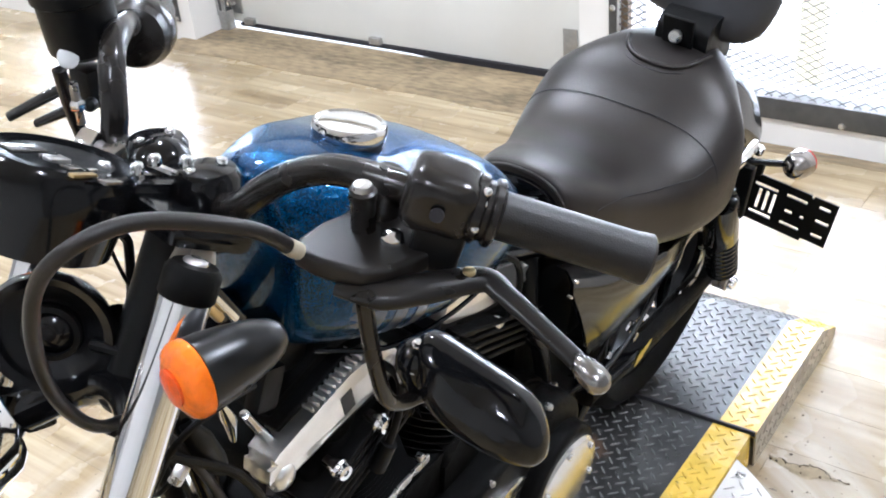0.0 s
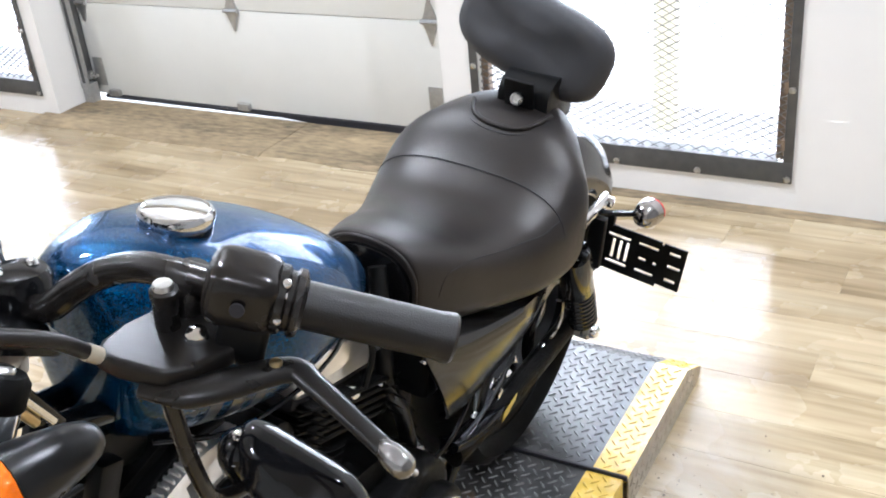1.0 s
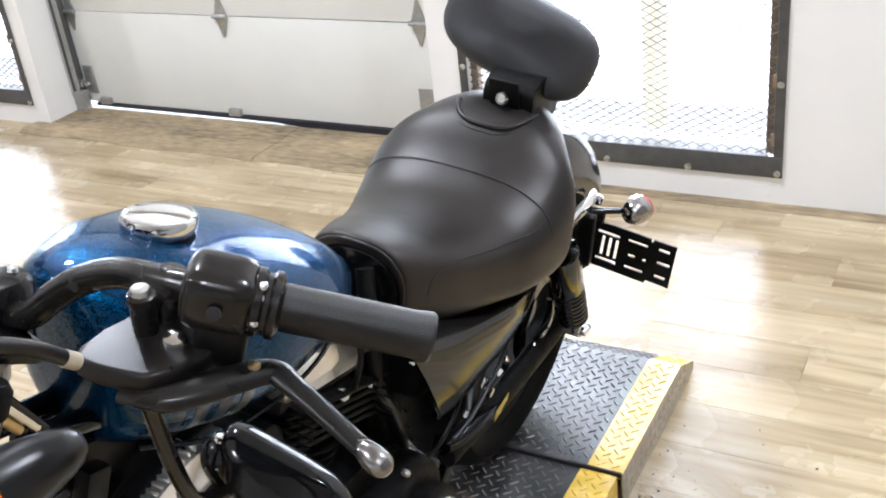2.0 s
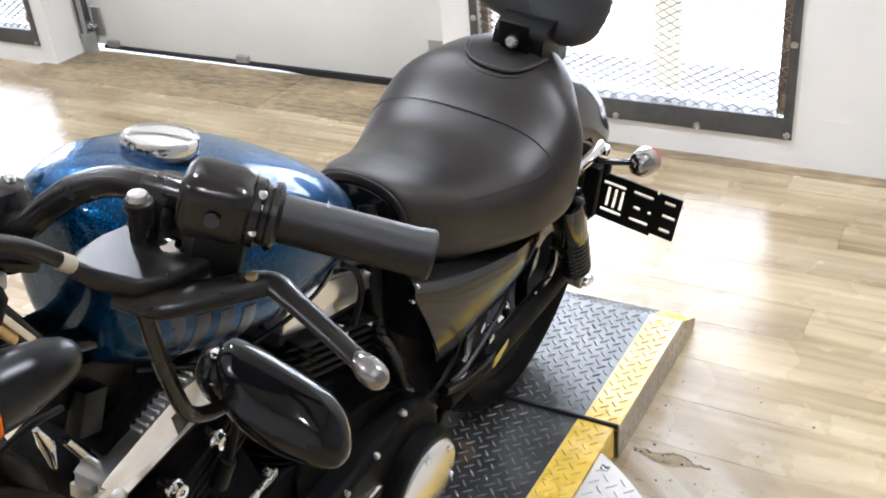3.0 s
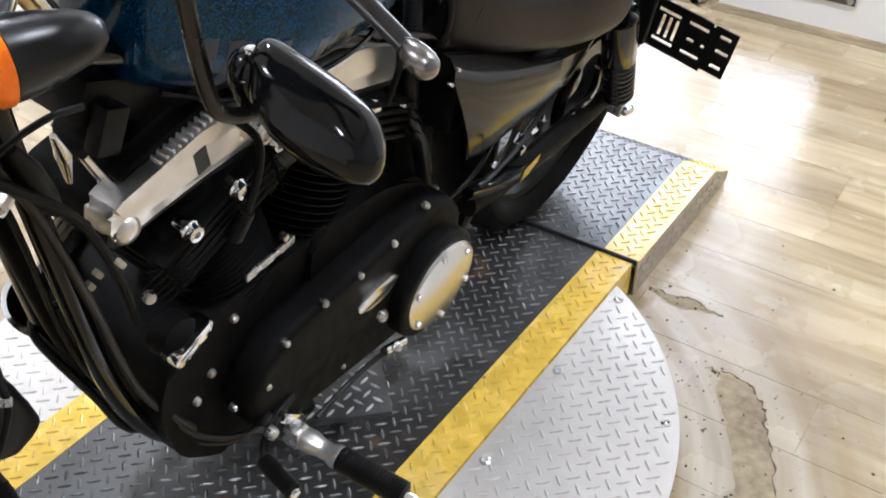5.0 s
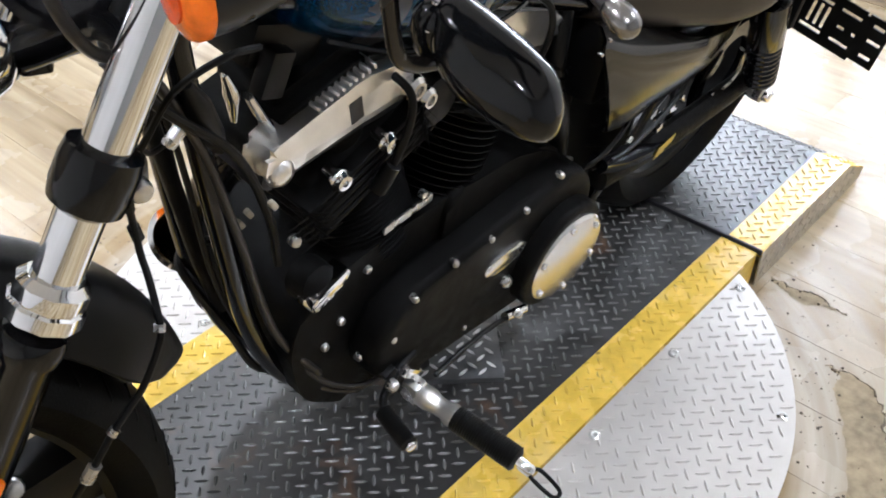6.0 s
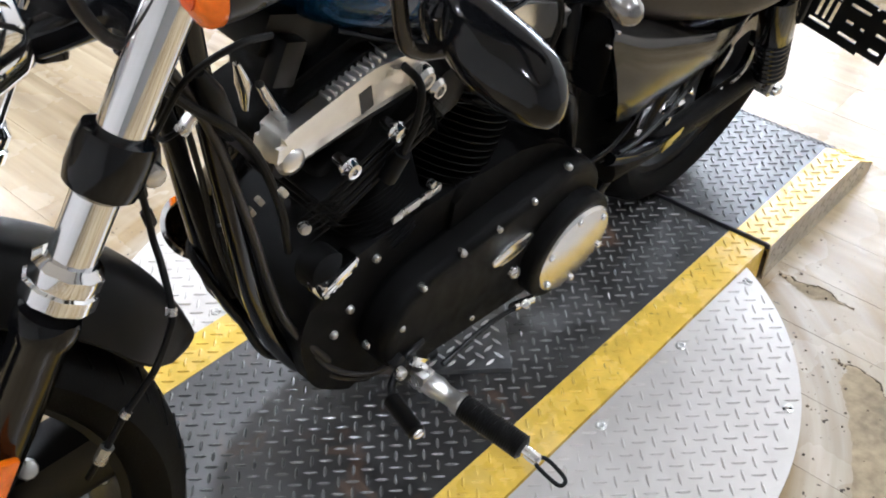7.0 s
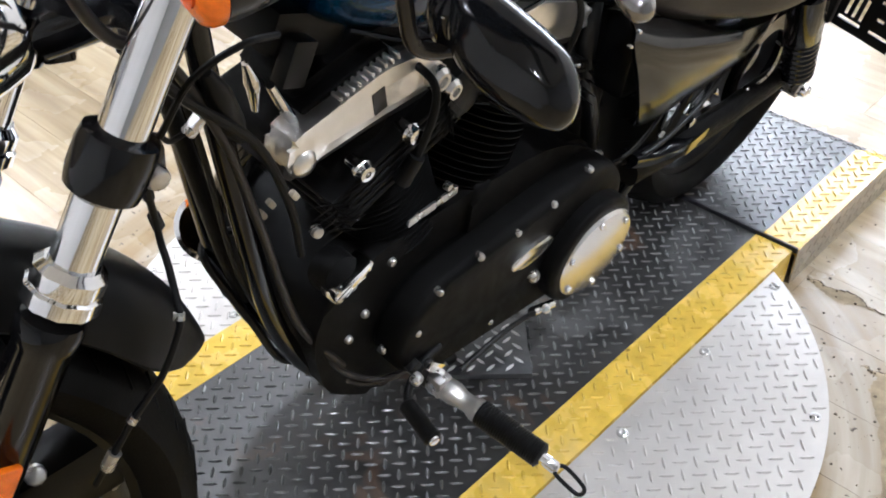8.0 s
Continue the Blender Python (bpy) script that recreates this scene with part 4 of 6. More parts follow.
SILVERBLACK = material("worn black over bright metal", (0.26, 0.25, 0.24), 0.24, 0.95, var=0.15, vscale=25)
GLASSY = material("clear lens", (0.6, 0.62, 0.64), 0.05, 0.6, 1)
BAR_L = [(1.06, 0.0, 0.998), (1.062, 0.045, 0.998), (1.07, 0.085, 1.013), (1.062, 0.108, 1.034), (1.057, 0.132, 1.053), (1.055, 0.165, 1.07), (1.06, 0.205, 1.082), (1.06, 0.25, 1.087), (1.046, 0.29, 1.083), (0.997, 0.38, 1.062)]
GRIP_A, GRIP_B = Vector((1.045, 0.293, 1.083)), Vector((0.9935, 0.3857, 1.0585))
BRACKET = [(1.045, 0.205), (1.075, 0.2), (1.1, 0.202), (1.12, 0.196), (1.132, 0.202), (1.133, 0.22), (1.126, 0.252), (1.112, 0.264), (1.082, 0.272), (1.078, 0.262), (1.064, 0.246), (1.052, 0.246)]


def build_bars():
    bm = tube(BAR_L, 0.0114, 16, 6)
    part("handlebar", bm, BARBLACK, BIKE, "satin black handlebar")
    build_right_controls()
    a, b = GRIP_A, GRIP_B
    d = (b - a).normalized()
    L = (b - a).length
    for s in (1,):
        prof = [(0.0205, 0), (0.0205, 0.005), (0.0164, 0.007), (0.0164, L - 0.012), (0.0172, L - 0.008), (0.0175, L - 0.002), (0.016, L), (0.006, L - 0.001)]
        pair("grip", lathe(prof, a, d, 28), GRIPRUBBER, s, BIKE, "grey-black rubber grip")
        m = Matrix.Translation(a - d * 0.033) @ d.to_track_quat("Y", "Z").to_matrix().to_4x4()
        bm = box((0.047, 0.05, 0.045), (0, 0, 0.0015), 0.0165, seg=6)
        bmesh.ops.transform(bm, matrix=m, verts=bm.verts)
        hs = pair("switch_housing", bm, BARBLACK, s, BIKE, "satin black switch housing")
        bm = box((0.044, 0.034, 0.036), (0, 0.006, -0.028), 0.007, seg=3)
        bmesh.ops.transform(bm, matrix=m, verts=bm.verts)
        pair("lower_shell", bm, SATIN, s, hs)
        pair("collar", lathe([(0.021, 0), (0.0235, 0.002), (0.0235, 0.007), (0.0205, 0.009), (0.0205, 0.012), (0.023, 0.014), (0.023, 0.018), (0.02, 0.02)], a - d * 0.014, d, 26), BARBLACK, s, hs)
        pair("screw_recess", lathe([(0.0048, 0), (0.0048, 0.002)], a - d * 0.03 + Vector((0.024, 0.01, 0.004)), (0.85, 0.4, 0.2), 12), SEAL, s, hs)
        for k in range(4):
            pair("collar_screw", dome_bolt(a - d * 0.004 + Vector((0.008 + 0.004 * k, 0.006, 0.02 - 0.007 * k)), (0.7, 0.4, 0.6), 0.0034, 0.004), CHROME, s, hs)
        br = pair("lever_bracket", plate_top(BRACKET, 1.046, 1.062, 1), LEVERBLACK, s, BIKE, "satin black lever bracket")
        pair("clamp_block", tube([(1.064, 0.216, 1.058), (1.06, 0.22, 1.078), (1.056, 0.222, 1.094)], [0.016, 0.0135, 0.009], 14, 3), BARBLACK, s, br)
        pair("pinch_post", lathe([(0.0085, 0), (0.0085, 0.024), (0.0095, 0.026), (0.0095, 0.031), (0.0065, 0.033)], (1.087, 0.222, 1.06), (0.03, 0.0, 1), 16), BARBLACK, s, br)
        pair("pinch_bolt", dome_bolt((1.088, 0.222, 1.0925), (0.03, 0, 1), 0.0072, 0.005), STEEL, s, br, "bright socket bolt")
        pair("bracket_bolt", dome_bolt((1.088, 0.247, 1.062), (0.2, 0.1, 1), 0.0085, 0.008), CHROME, s, br, "shiny dome bolt")
        pts = [(1.13, 0.235, 1.044), (1.118, 0.262, 1.045), (1.098, 0.28, 1.046), (1.066, 0.304, 1.046), (1.069, 0.325, 1.045), (1.08, 0.36, 1.042), (1.089, 0.39, 1.038)]
        lv = pair("lever", tube(pts, [0.007, 0.0135, 0.0135, 0.0112, 0.0088, 0.0078, 0.0075], 16, 7, flat=0.62), LEVERBLACK, s, BIKE, "satin black lever")
        pair("ball_end", lathe([(0.0048, -0.015), (0.0072, -0.01), (0.0087, -0.003), (0.0088, 0.003), (0.0078, 0.008), (0.0045, 0.0115), (0.001, 0.0125)], (1.0925, 0.401, 1.0365), (0.3, 0.92, -0.12), 18), SILVERBLACK, s, lv, "worn shiny ball end")
        pair("pivot_screw", dome_bolt((1.073, 0.298, 1.053), (0, 0, 1), 0.0045, 0.003), BRASS, s, lv)
        pair("mirror_stem", tube([(1.122, 0.25, 1.045), (1.115, 0.25, 1.005), (1.105, 0.25, 0.963), (1.093, 0.25, 0.928), (1.077, 0.252, 0.914), (1.058, 0.256, 0.91)], 0.0062, 12, 6), BARBLACK, s, BIKE, "black mirror stem")
        mir = pair("mirror", mirror_shell(1), GLOSS, s, BIKE, "gloss black mirror shell", 60)
        pair("mount", lathe([(0.006, -0.026), (0.013, -0.022), (0.0175, -0.012), (0.0185, 0.004), (0.0165, 0.016), (0.01, 0.0235), (0.003, 0.026)], (1.054, 0.25, 0.933), (0.3, 0.1, 1), 22), GLOSS, s, mir)
        pair("mount_screw", dome_bolt((1.069, 0.255, 0.942), (0.6, 0.3, 0.7), 0.0042, 0.004), CHROME, s, mir)
        pair("mount_screw", dome_bolt((1.059, 0.251, 0.957), (0.2, 0, 1), 0.005, 0.003), CHROME, s, mir)


def build_right_controls():
    """The throttle side: bar, switch housing, brake master cylinder, lever and mirror stem."""
    bar = [(1.055, -0.01, 0.99), (1.052, -0.06, 0.982), (1.045, -0.085, 0.997), (1.038, -0.09, 1.019), (1.028, -0.1, 1.046), (1.012, -0.115, 1.062), (0.983, -0.14, 1.062), (0.93, -0.19, 1.04), (0.84, -0.27, 1.01)]
    part("handlebar", tube(bar, 0.0118, 16, 6), BARBLACK, BIKE, "satin black handlebar")
    d = Vector((-0.09, -0.08, -0.03)).normalized()
    c = Vector((0.915, -0.2, 1.02))
    part("grip", lathe([(0.0175, 0), (0.0175, 0.11), (0.012, 0.113)], c + d * 0.03, d, 24), GRIPRUBBER, BIKE, "grey-black rubber grip")
    hs = part("switch_housing", lathe([(0.018, -0.034), (0.028, -0.03), (0.032, -0.018), (0.026, -0.012), (0.03, -0.006), (0.034, 0.004), (0.034, 0.022), (0.026, 0.03)], c, d, 26), BARBLACK, BIKE, "satin black switch housing")
    part("switch_block", box((0.04, 0.04, 0.05), c + d * 0.012 + Vector((-0.014, -0.012, -0.004)), 0.009, (0, 10, 40)), SATIN, hs)
    m = Vector((1.0, -0.175, 1.078))
    cyl = part("brake_reservoir", lathe([(0.026, -0.04), (0.033, -0.034), (0.034, 0.012), (0.037, 0.014), (0.037, 0.024), (0.033, 0.027), (0.01, 0.028)], m, (0.1, -0.05, 1), 30), SATIN, BIKE, "black brake fluid reservoir")
    part("sight_glass", lathe([(0.0098, 0), (0.0098, 0.002), (0.007, 0.0035), (0.002, 0.004)], (1.026, -0.16, 1.0445), (0.75, 0.55, 0.3), 20), SIGHT, cyl, "round white sight glass")
    part("clamp_foot", box((0.026, 0.03, 0.04), (1.0, -0.172, 1.005), 0.008), SATIN, cyl)
    lv = part("lever", tube([(0.975, -0.19, 1.002), (1.01, -0.215, 0.986), (1.047, -0.24, 0.966)], [0.008, 0.0075, 0.0065], 12, 4, flat=0.7), BARBLACK, BIKE, "satin black brake lever")
    part("lever_blade", tube([(1.003, -0.2, 0.972), (1.024, -0.232, 0.953)], [0.008, 0.006], 10, 2, flat=0.7), BARBLACK, lv)
    st = part("mirror_stem", tube([(1.036, -0.162, 1.036), (1.032, -0.162, 1.0), (1.024, -0.162, 0.962), (1.02, -0.16, 0.94)], 0.0065, 12, 4), BARBLACK, BIKE, "black mirror stem")
    part("link", tube([(1.031, -0.153, 1.024), (1.029, -0.153, 0.983)], 0.0042, 10, 1), STEEL, st, "bright adjuster rod")
    part("link_nut", lathe([(0.007, 0), (0.0075, 0.002), (0.0075, 0.008), (0.006, 0.01)], (1.03, -0.153, 0.998), (0, 0, 1), 6), CHROME, st)
    part("link_knob", dome_bolt((1.02, -0.148, 1.0), (0.8, 0.5, 0.2), 0.0065, 0.006), SATIN, st)
    part("cross_arm", tube([(1.024, -0.16, 0.966), (1.03, -0.12, 0.974)], 0.0042, 8, 1), SATIN, st)
    part("hand_guard_foot", box((0.03, 0.034, 0.02), (1.056, -0.083, 0.99), 0.007, (0, 12, 0)), STEEL, BIKE, "bright bar clamp foot")
    part("hand_guard_foot", box((0.018, 0.02, 0.014), (1.062, -0.098, 1.0), 0.005, (0, 30, 10)), CHROME, BIKE, "bright bar clamp foot")
    dome = part("riser_dome", lathe([(0.024, -0.03), (0.026, -0.012), (0.025, 0.004), (0.019, 0.014), (0.008, 0.019)], (1.05, -0.022, 1.002), (0.1, 0, 1), 26), GLOSS, BIKE, "gloss black riser cap")
    for k in range(3):
        part("clamp_strap", tube([(1.084 - 0.012 * k, 0.004 - 0.002 * k, 1.026 - 0.01 * k), (1.066 - 0.012 * k, 0.022, 1.012 - 0.01 * k)], 0.0038, 8, 2), CHROME, dome, "chrome clamp strap")
    # tell-tale panel on the instrument pod
    for p, sx, sy, mat in (((1.166, -0.026, 1.064), 0.016, 0.03, SILVERBLACK), ((1.157, -0.004, 1.06), 0.014, 0.018, STEEL), ((1.158, 0.015, 1.06), 0.012, 0.012, SILVERBLACK), ((1.161, 0.032, 1.062), 0.006, 0.022, BRASS), ((1.15, 0.046, 1.057), 0.01, 0.016, SILVERBLACK), ((1.145, 0.02, 1.054), 0.005, 0.008, CHROME)):
        bm = box((sx, sy, 0.003), (0, 0, 0), 0.001)
        bmesh.ops.transform(bm, matrix=Matrix.Translation(p) @ Vector((-0.425, -0.016, 0.905)).to_track_quat("Z", "Y").to_matrix().to_4x4(), verts=bm.verts)
        part("pod_panel", bm, mat, BIKE, "small bright panel")


SIGHT = material("white sight glass", (0.75, 0.76, 0.76), 0.2, 0, 0.4)


def plate_top(poly, z0, z1, s):
    bm = bmesh.new()
    lo = [bm.verts.new((x, y * s, z0)) for x, y in poly]
    hi = [bm.verts.new((x, y * s, z1)) for x, y in poly]
    f0, f1 = bm.faces.new(lo), bm.faces.new(hi)
    n = len(poly)
    for k in range(n):
        bm.faces.new((lo[k], lo[(k + 1) % n], hi[(k + 1) % n], hi[k]))
    bmesh.ops.bevel(bm, geom=list(f0.edges) + list(f1.edges), offset=0.004, segments=3, affect="EDGES", profile=0.6)
    return bm


MIR_C, MIR_U, MIR_N = Vector((1.057, 0.304, 0.935)), Vector((0.03, 0.96, -0.2)), Vector((0.8, 0.1, 0.55))


MIR_EDGE = [(-0.056, 0.021), (-0.046, 0.0235), (-0.02, 0.0255), (0.012, 0.027), (0.032, 0.0255), (0.047, 0.0185), (0.058, 0.007), (0.0635, -0.005), (0.0615, -0.0155), (0.05, -0.0235), (0.028, -0.0305), (0.0, -0.0335), (-0.02, -0.0315), (-0.04, -0.0235), (-0.054, -0.01), (-0.0615, 0.006), (-0.061, 0.016)]


def mirror_shell(s):
    """A tapered shell, blunt at its outer end: a low domed back with a soft ridge, and a flat rim."""
    u = MIR_U.normalized()
    nrm = (MIR_N - u * MIR_N.dot(u)).normalized()
    v = nrm.cross(u)
    edge = round_poly(MIR_EDGE, 0.012, 3)
    bm = bmesh.new()
    rings = []
    for r, h in ((0.03, 0.0215), (0.3, 0.021), (0.55, 0.019), (0.75, 0.0155), (0.88, 0.0105), (0.96, 0.005), (1.0, -0.001), (1.0, -0.007), (0.96, -0.0095), (0.02, -0.0095)):
        ring = []
        for x, y in edge:
            ridge = 0.003 * max(0.0, 1 - abs(y * r - 0.004) / 0.012) if h > 0 else 0.0
            p = MIR_C + r * x * u + (-0.003 + r * (y + 0.003)) * v + (h + ridge) * nrm
            ring.append(bm.verts.new((p.x, p.y * s, p.z)))
        rings.append(ring)
    skin(bm, rings)
    return bm


def build_signals():
    for s in (1, -1):
        c, ax = Vector((1.152, 0.15, 0.95)), STEER.to_3x3() @ Vector((0.99, 0.02, 0.0))
        body = pair("front_signal", lathe([(0.003, -0.05), (0.009, -0.048), (0.0145, -0.042), (0.0195, -0.03), (0.0245, -0.008), (0.028, 0.012), (0.0285, 0.024)], c, ax, 30), SIGNALBLACK, s, BIKE, "black bullet turn signal")
        pair("lens", lathe([(0.028, 0), (0.0295, 0.001), (0.0295, 0.008), (0.0265, 0.013), (0.018, 0.0175), (0.006, 0.019)], c + ax.normalized() * 0.0245, ax, 32), ORANGE, s, body, "orange lens")
        pair("lens_core", lathe([(0.0145, 0), (0.0145, 0.004), (0.006, 0.0055)], c + ax.normalized() * 0.0405, ax, 24), ORANGECORE, s, body, "deeper orange lens core")
        pair("stalk", tube([c + Vector((-0.01, -0.015, -0.008)), (1.155, 0.118, 0.95)], 0.008, 10, 1), SATIN, s, body)
        c, ax = Vector((-0.235, 0.198 * s, 0.503)), Vector((-0.9, 0.15 * s, 0))
        body = part("rear_signal", lathe([(0.004, -0.034), (0.016, -0.03), (0.024, -0.018), (0.0275, 0.0), (0.028, 0.012)], c, ax, 26), SMOKE, BIKE, "smoked chrome bullet turn signal")
        part("lens", lathe([(0.0275, 0), (0.0275, 0.005), (0.02, 0.012), (0.005, 0.015)], c + ax.normalized() * 0.0125, ax, 24), REDLENS, body, "red lens")
        part("stalk", tube([(-0.225, 0.175 * s, 0.5), (-0.19, 0.12 * s, 0.5), (-0.17, 0.095 * s, 0.505)], [0.0065, 0.0075, 0.011], 10, 3), GLOSS, body, "black stalk")


SIGNALBLACK = material("worn satin black shell", (0.012, 0.012, 0.0125), 0.3, 0.2, 0, 0.5, var=0.2, vscale=60, rvar=0.05)
ORANGECORE = material("deep orange plastic", (0.85, 0.1, 0.001), 0.15, 0, 0.1, var=0.4, vscale=120, bump=0.6, bscale=300)
LABELYEL = material("yellow label film", (0.6, 0.45, 0.06), 0.4, var=0.3, vscale=200)
# gold in the colour stands in for the yellow stripe mirrored in chrome
STRIPECHROME = material("chrome tinted by the reflected yellow stripe", (0.7, 0.56, 0.33), 0.12, 1, 0, var=0.3, vscale=30)
SMOKE = material("smoked chrome", (0.36, 0.34, 0.33), 0.13, 1, 0, var=0.15, vscale=60)
REDLENS = material("red lens plastic", (0.5, 0.02, 0.02), 0.12, 0, 0.6)
TANK = [(0.983, 0, 0.008, 0.94, 0.82), (0.978, 0, 0.054, 0.964, 0.785), (0.955, 0, 0.083, 0.971, 0.765), (0.915, 0, 0.108, 0.969, 0.752), (0.871, 0, 0.13, 0.961, 0.742), (0.83, 0, 0.144, 0.945, 0.743), (0.7675, 0, 0.142, 0.925, 0.745), (0.695, 0, 0.125, 0.888, 0.7385), (0.626, 0, 0.09, 0.839, 0.729), (0.569, 0, 0.053, 0.785, 0.719), (0.522, 0, 0.017, 0.745, 0.711)]


def tank_side(x, z):
    """The half width of the tank at a place on its flank."""
    xs = [t[0] for t in TANK][::-1]
    w, zt, zb = (float(np.interp(x, xs, [t[k] for t in TANK][::-1])) for k in (2, 3, 4))
    s = min(abs(z - (zt + zb) / 2) / ((zt - zb) / 2), 1)
    return w * (1 - s**2.3) ** (1 / 2.3)


def build_tank():
    tk = part("fuel_tank", loft(interp_sections(TANK, 46), 44, power=2.3), BLUE, BIKE, "metal-flake blue fuel tank", 60)
    up = Vector((-0.16, -0.03, 0.98))
    c = Vector((0.85, 0.012, 0.953))
    part("filler_cap", lathe([(0.034, -0.004), (0.034, 0.002), (0.0365, 0.003), (0.0372, 0.006), (0.0372, 0.0135), (0.0355, 0.0165), (0.033, 0.0172), (0.031, 0.016), (0.02, 0.0175), (0.002, 0.0182)], c, up, 40), CHROME, tk, "round chrome filler cap")
    part("cap_neck", lathe([(0.034, -0.02), (0.036, 0.001)], c, up, 32), GLOSS, tk)
    # faded lettering on the flank stands as plain bars
    for x0, x1, z0, z1 in [(0.94 - 0.021 * k, 0.928 - 0.021 * k, 0.772 + 0.001 * k, 0.842 - 0.004 * k) for k in range(8)]:
        bm = bmesh.new()
        rows = []
        for q in range(4):
            x = x0 + (x1 - x0) * q / 3
            zs = [z0 + (z1 - z0) * h / 6 for h in range(7)]
            rows.append([bm.verts.new((x, tank_side(x, z) + 0.0013, z)) for z in zs] + [bm.verts.new((x, tank_side(x, z) - 0.004, z)) for z in zs[::-1]])
        skin(bm, rows)
        part("lettering_bar", bm, LETTER, tk, "dark blue bar")
    part("tank_seam", tube([(0.96, 0.06, 0.78), (0.9, 0.1, 0.765), (0.82, 0.118, 0.762), (0.72, 0.11, 0.755), (0.6, 0.06, 0.735)], 0.003, 6, 5), GLOSS, tk)


LETTER = material("dark blue grey print", (0.006, 0.014, 0.034), 0.3, 0, 0.6, var=0.3, vscale=120)
SEAT_POWER = 2.75
SEAT_LINES = [(0.479, 0.004, 0.074, 0.742, 0.622), (0.4735, 0.005, 0.081, 0.7495, 0.616), (0.4373, 0.006, 0.095, 0.7423, 0.602), (0.39, 0.006, 0.111, 0.7276, 0.584), (0.336, 0.006, 0.1264, 0.708, 0.57), (0.2724, 0.006, 0.147, 0.697, 0.555), (0.2167, 0.006, 0.1664, 0.702, 0.546), (0.157, 0.006, 0.1798, 0.7299, 0.54), (0.107, 0.006, 0.1798, 0.766, 0.538), (0.067, 0.006, 0.155, 0.782, 0.562), (0.0125, 0.006, 0.12, 0.787, 0.59), (-0.03, 0.006, 0.085, 0.775, 0.61), (-0.055, 0.006, 0.035, 0.74, 0.65)]
SEAT = [(*line, 4.2) for line in SEAT_LINES]


def build_seat():
    part("seat", loft(interp_sections(SEAT, 44), 56, power=SEAT_POWER), LEATHER, BIKE, "smooth black leather solo seat", 60)

    def on_seat(x, u, lift=0.0004):
        xs = [t[0] for t in SEAT][::-1]
        w, zt, zb = (float(np.interp(x, xs, [t[k] for t in SEAT][::-1])) for k in (2, 3, 4))
        a = math.pi / 2 - u * math.pi / 2
        e = 2 / SEAT_POWER
        c, s = math.cos(a), math.sin(a)
        return ((x), 0.006 + w * math.copysign(abs(c) ** e, c), (zt + zb) / 2 + (zt - zb) / 2 * math.copysign(abs(s) ** e, s) + lift)

    across = [on_seat(0.174 + 0.012 * max(u, 0) ** 2, u) for u in np.linspace(-0.85, 1.0, 17)]
    collar = [on_seat(0.112 - 0.9 * (u - 0.02) ** 2, u) for u in np.linspace(-0.24, 0.3, 11)]
    low_side = [on_seat(x, u) for x, u in [(0.438, 1.3), (0.444, 1.03), (0.432, 0.869), (0.403, 0.761), (0.367, 0.68), (0.307, 0.653), (0.254, 0.653), (0.218, 0.68), (0.182, 0.707)]]
    seams = [across, collar, low_side]
    for s in seams:
        part("stitched_seam", tube(s, 0.0009, 6, 4), SEAL, BIKE, "fine stitched seam")
    # a black plug takes the place of the open, shaded arch here
    part("nose_hollow", loft([(0.476, 0.004, 0.071, 0.736, 0.606), (0.484, 0.004, 0.069, 0.732, 0.61), (0.4885, 0.004, 0.05, 0.712, 0.63)], 32), GLOSS, BIKE, "gloss black panel in place of the shaded hollow under the seat nose")
    part("nose_piping", tube([(0.4795, 0.004 + 0.076 * math.copysign(abs(math.cos(a)) ** 0.8, math.cos(a)), 0.677 + 0.067 * math.copysign(abs(math.sin(a)) ** 0.8, math.sin(a))) for a in np.linspace(-0.5, math.pi + 0.5, 21)], 0.0028, 8, 3), LEATHER, BIKE, "leather piping round the seat nose")
    part("seat_pan", loft([(0.48, 0, 0.06, 0.7, 0.61), (0.4, 0, 0.085, 0.66, 0.56), (0.28, 0, 0.11, 0.62, 0.535), (0.12, 0, 0.12, 0.6, 0.53), (0.0, 0, 0.08, 0.61, 0.56)], 24), SATIN, BIKE, "black seat base")
    roll = [on_seat(0.102 - 1.0 * (u - 0.02) ** 2, u, 0.002) for u in np.linspace(-0.2, 0.27, 11)]
    part("collar_roll", tube(roll, 0.0045, 10, 4), LEATHER, BIKE, "soft leather roll round the backrest foot")
    # backrest
    br = part("backrest_bracket", box((0.006, 0.052, 0.062), (0.048, 0.022, 0.803), 0.002, (0, 14, 0)), SATIN, BIKE, "black steel backrest bracket")
    part("bracket_bolt", lathe([(0.011, 0), (0.011, 0.004), (0.008, 0.008), (0.005, 0.0082), (0.004, 0.005)], (0.056, 0.022, 0.802), (1, 0, 0.25), 16), STEEL, br, "bright socket bolt")
    part("tongue", plate(round_poly([(0.04, 0.755), (0.04, 0.815), (0.0, 0.83), (-0.05, 0.82), (-0.075, 0.75), (-0.06, 0.74)], 0.012), -0.02, 0.07, 0.003), SATIN, br)
    part("arm", box((0.012, 0.05, 0.08), (-0.02, 0.02, 0.82), 0.003, (0, -18, 0)), SATIN, br)
    bm = bmesh.new()
    rings = []
    for t, f in ((-0.036, 0.55), (-0.034, 0.8), (-0.026, 0.94), (-0.012, 1.0), (0.008, 1.0), (0.022, 0.95), (0.031, 0.82), (0.035, 0.6), (0.036, 0.25)):
        ring = []
        for k in range(44):
            a = 2 * math.pi * k / 44
            c, s = math.cos(a), math.sin(a)
            ring.append(bm.verts.new((t - 0.01 * abs(c) ** 2 * (1 if t > 0 else 0), f * 0.145 * math.copysign(abs(c) ** 0.66, c), f * (0.074 + 0.004 * c) * math.copysign(abs(s) ** 0.7, s))))
        rings.append(ring)
    skin(bm, rings)
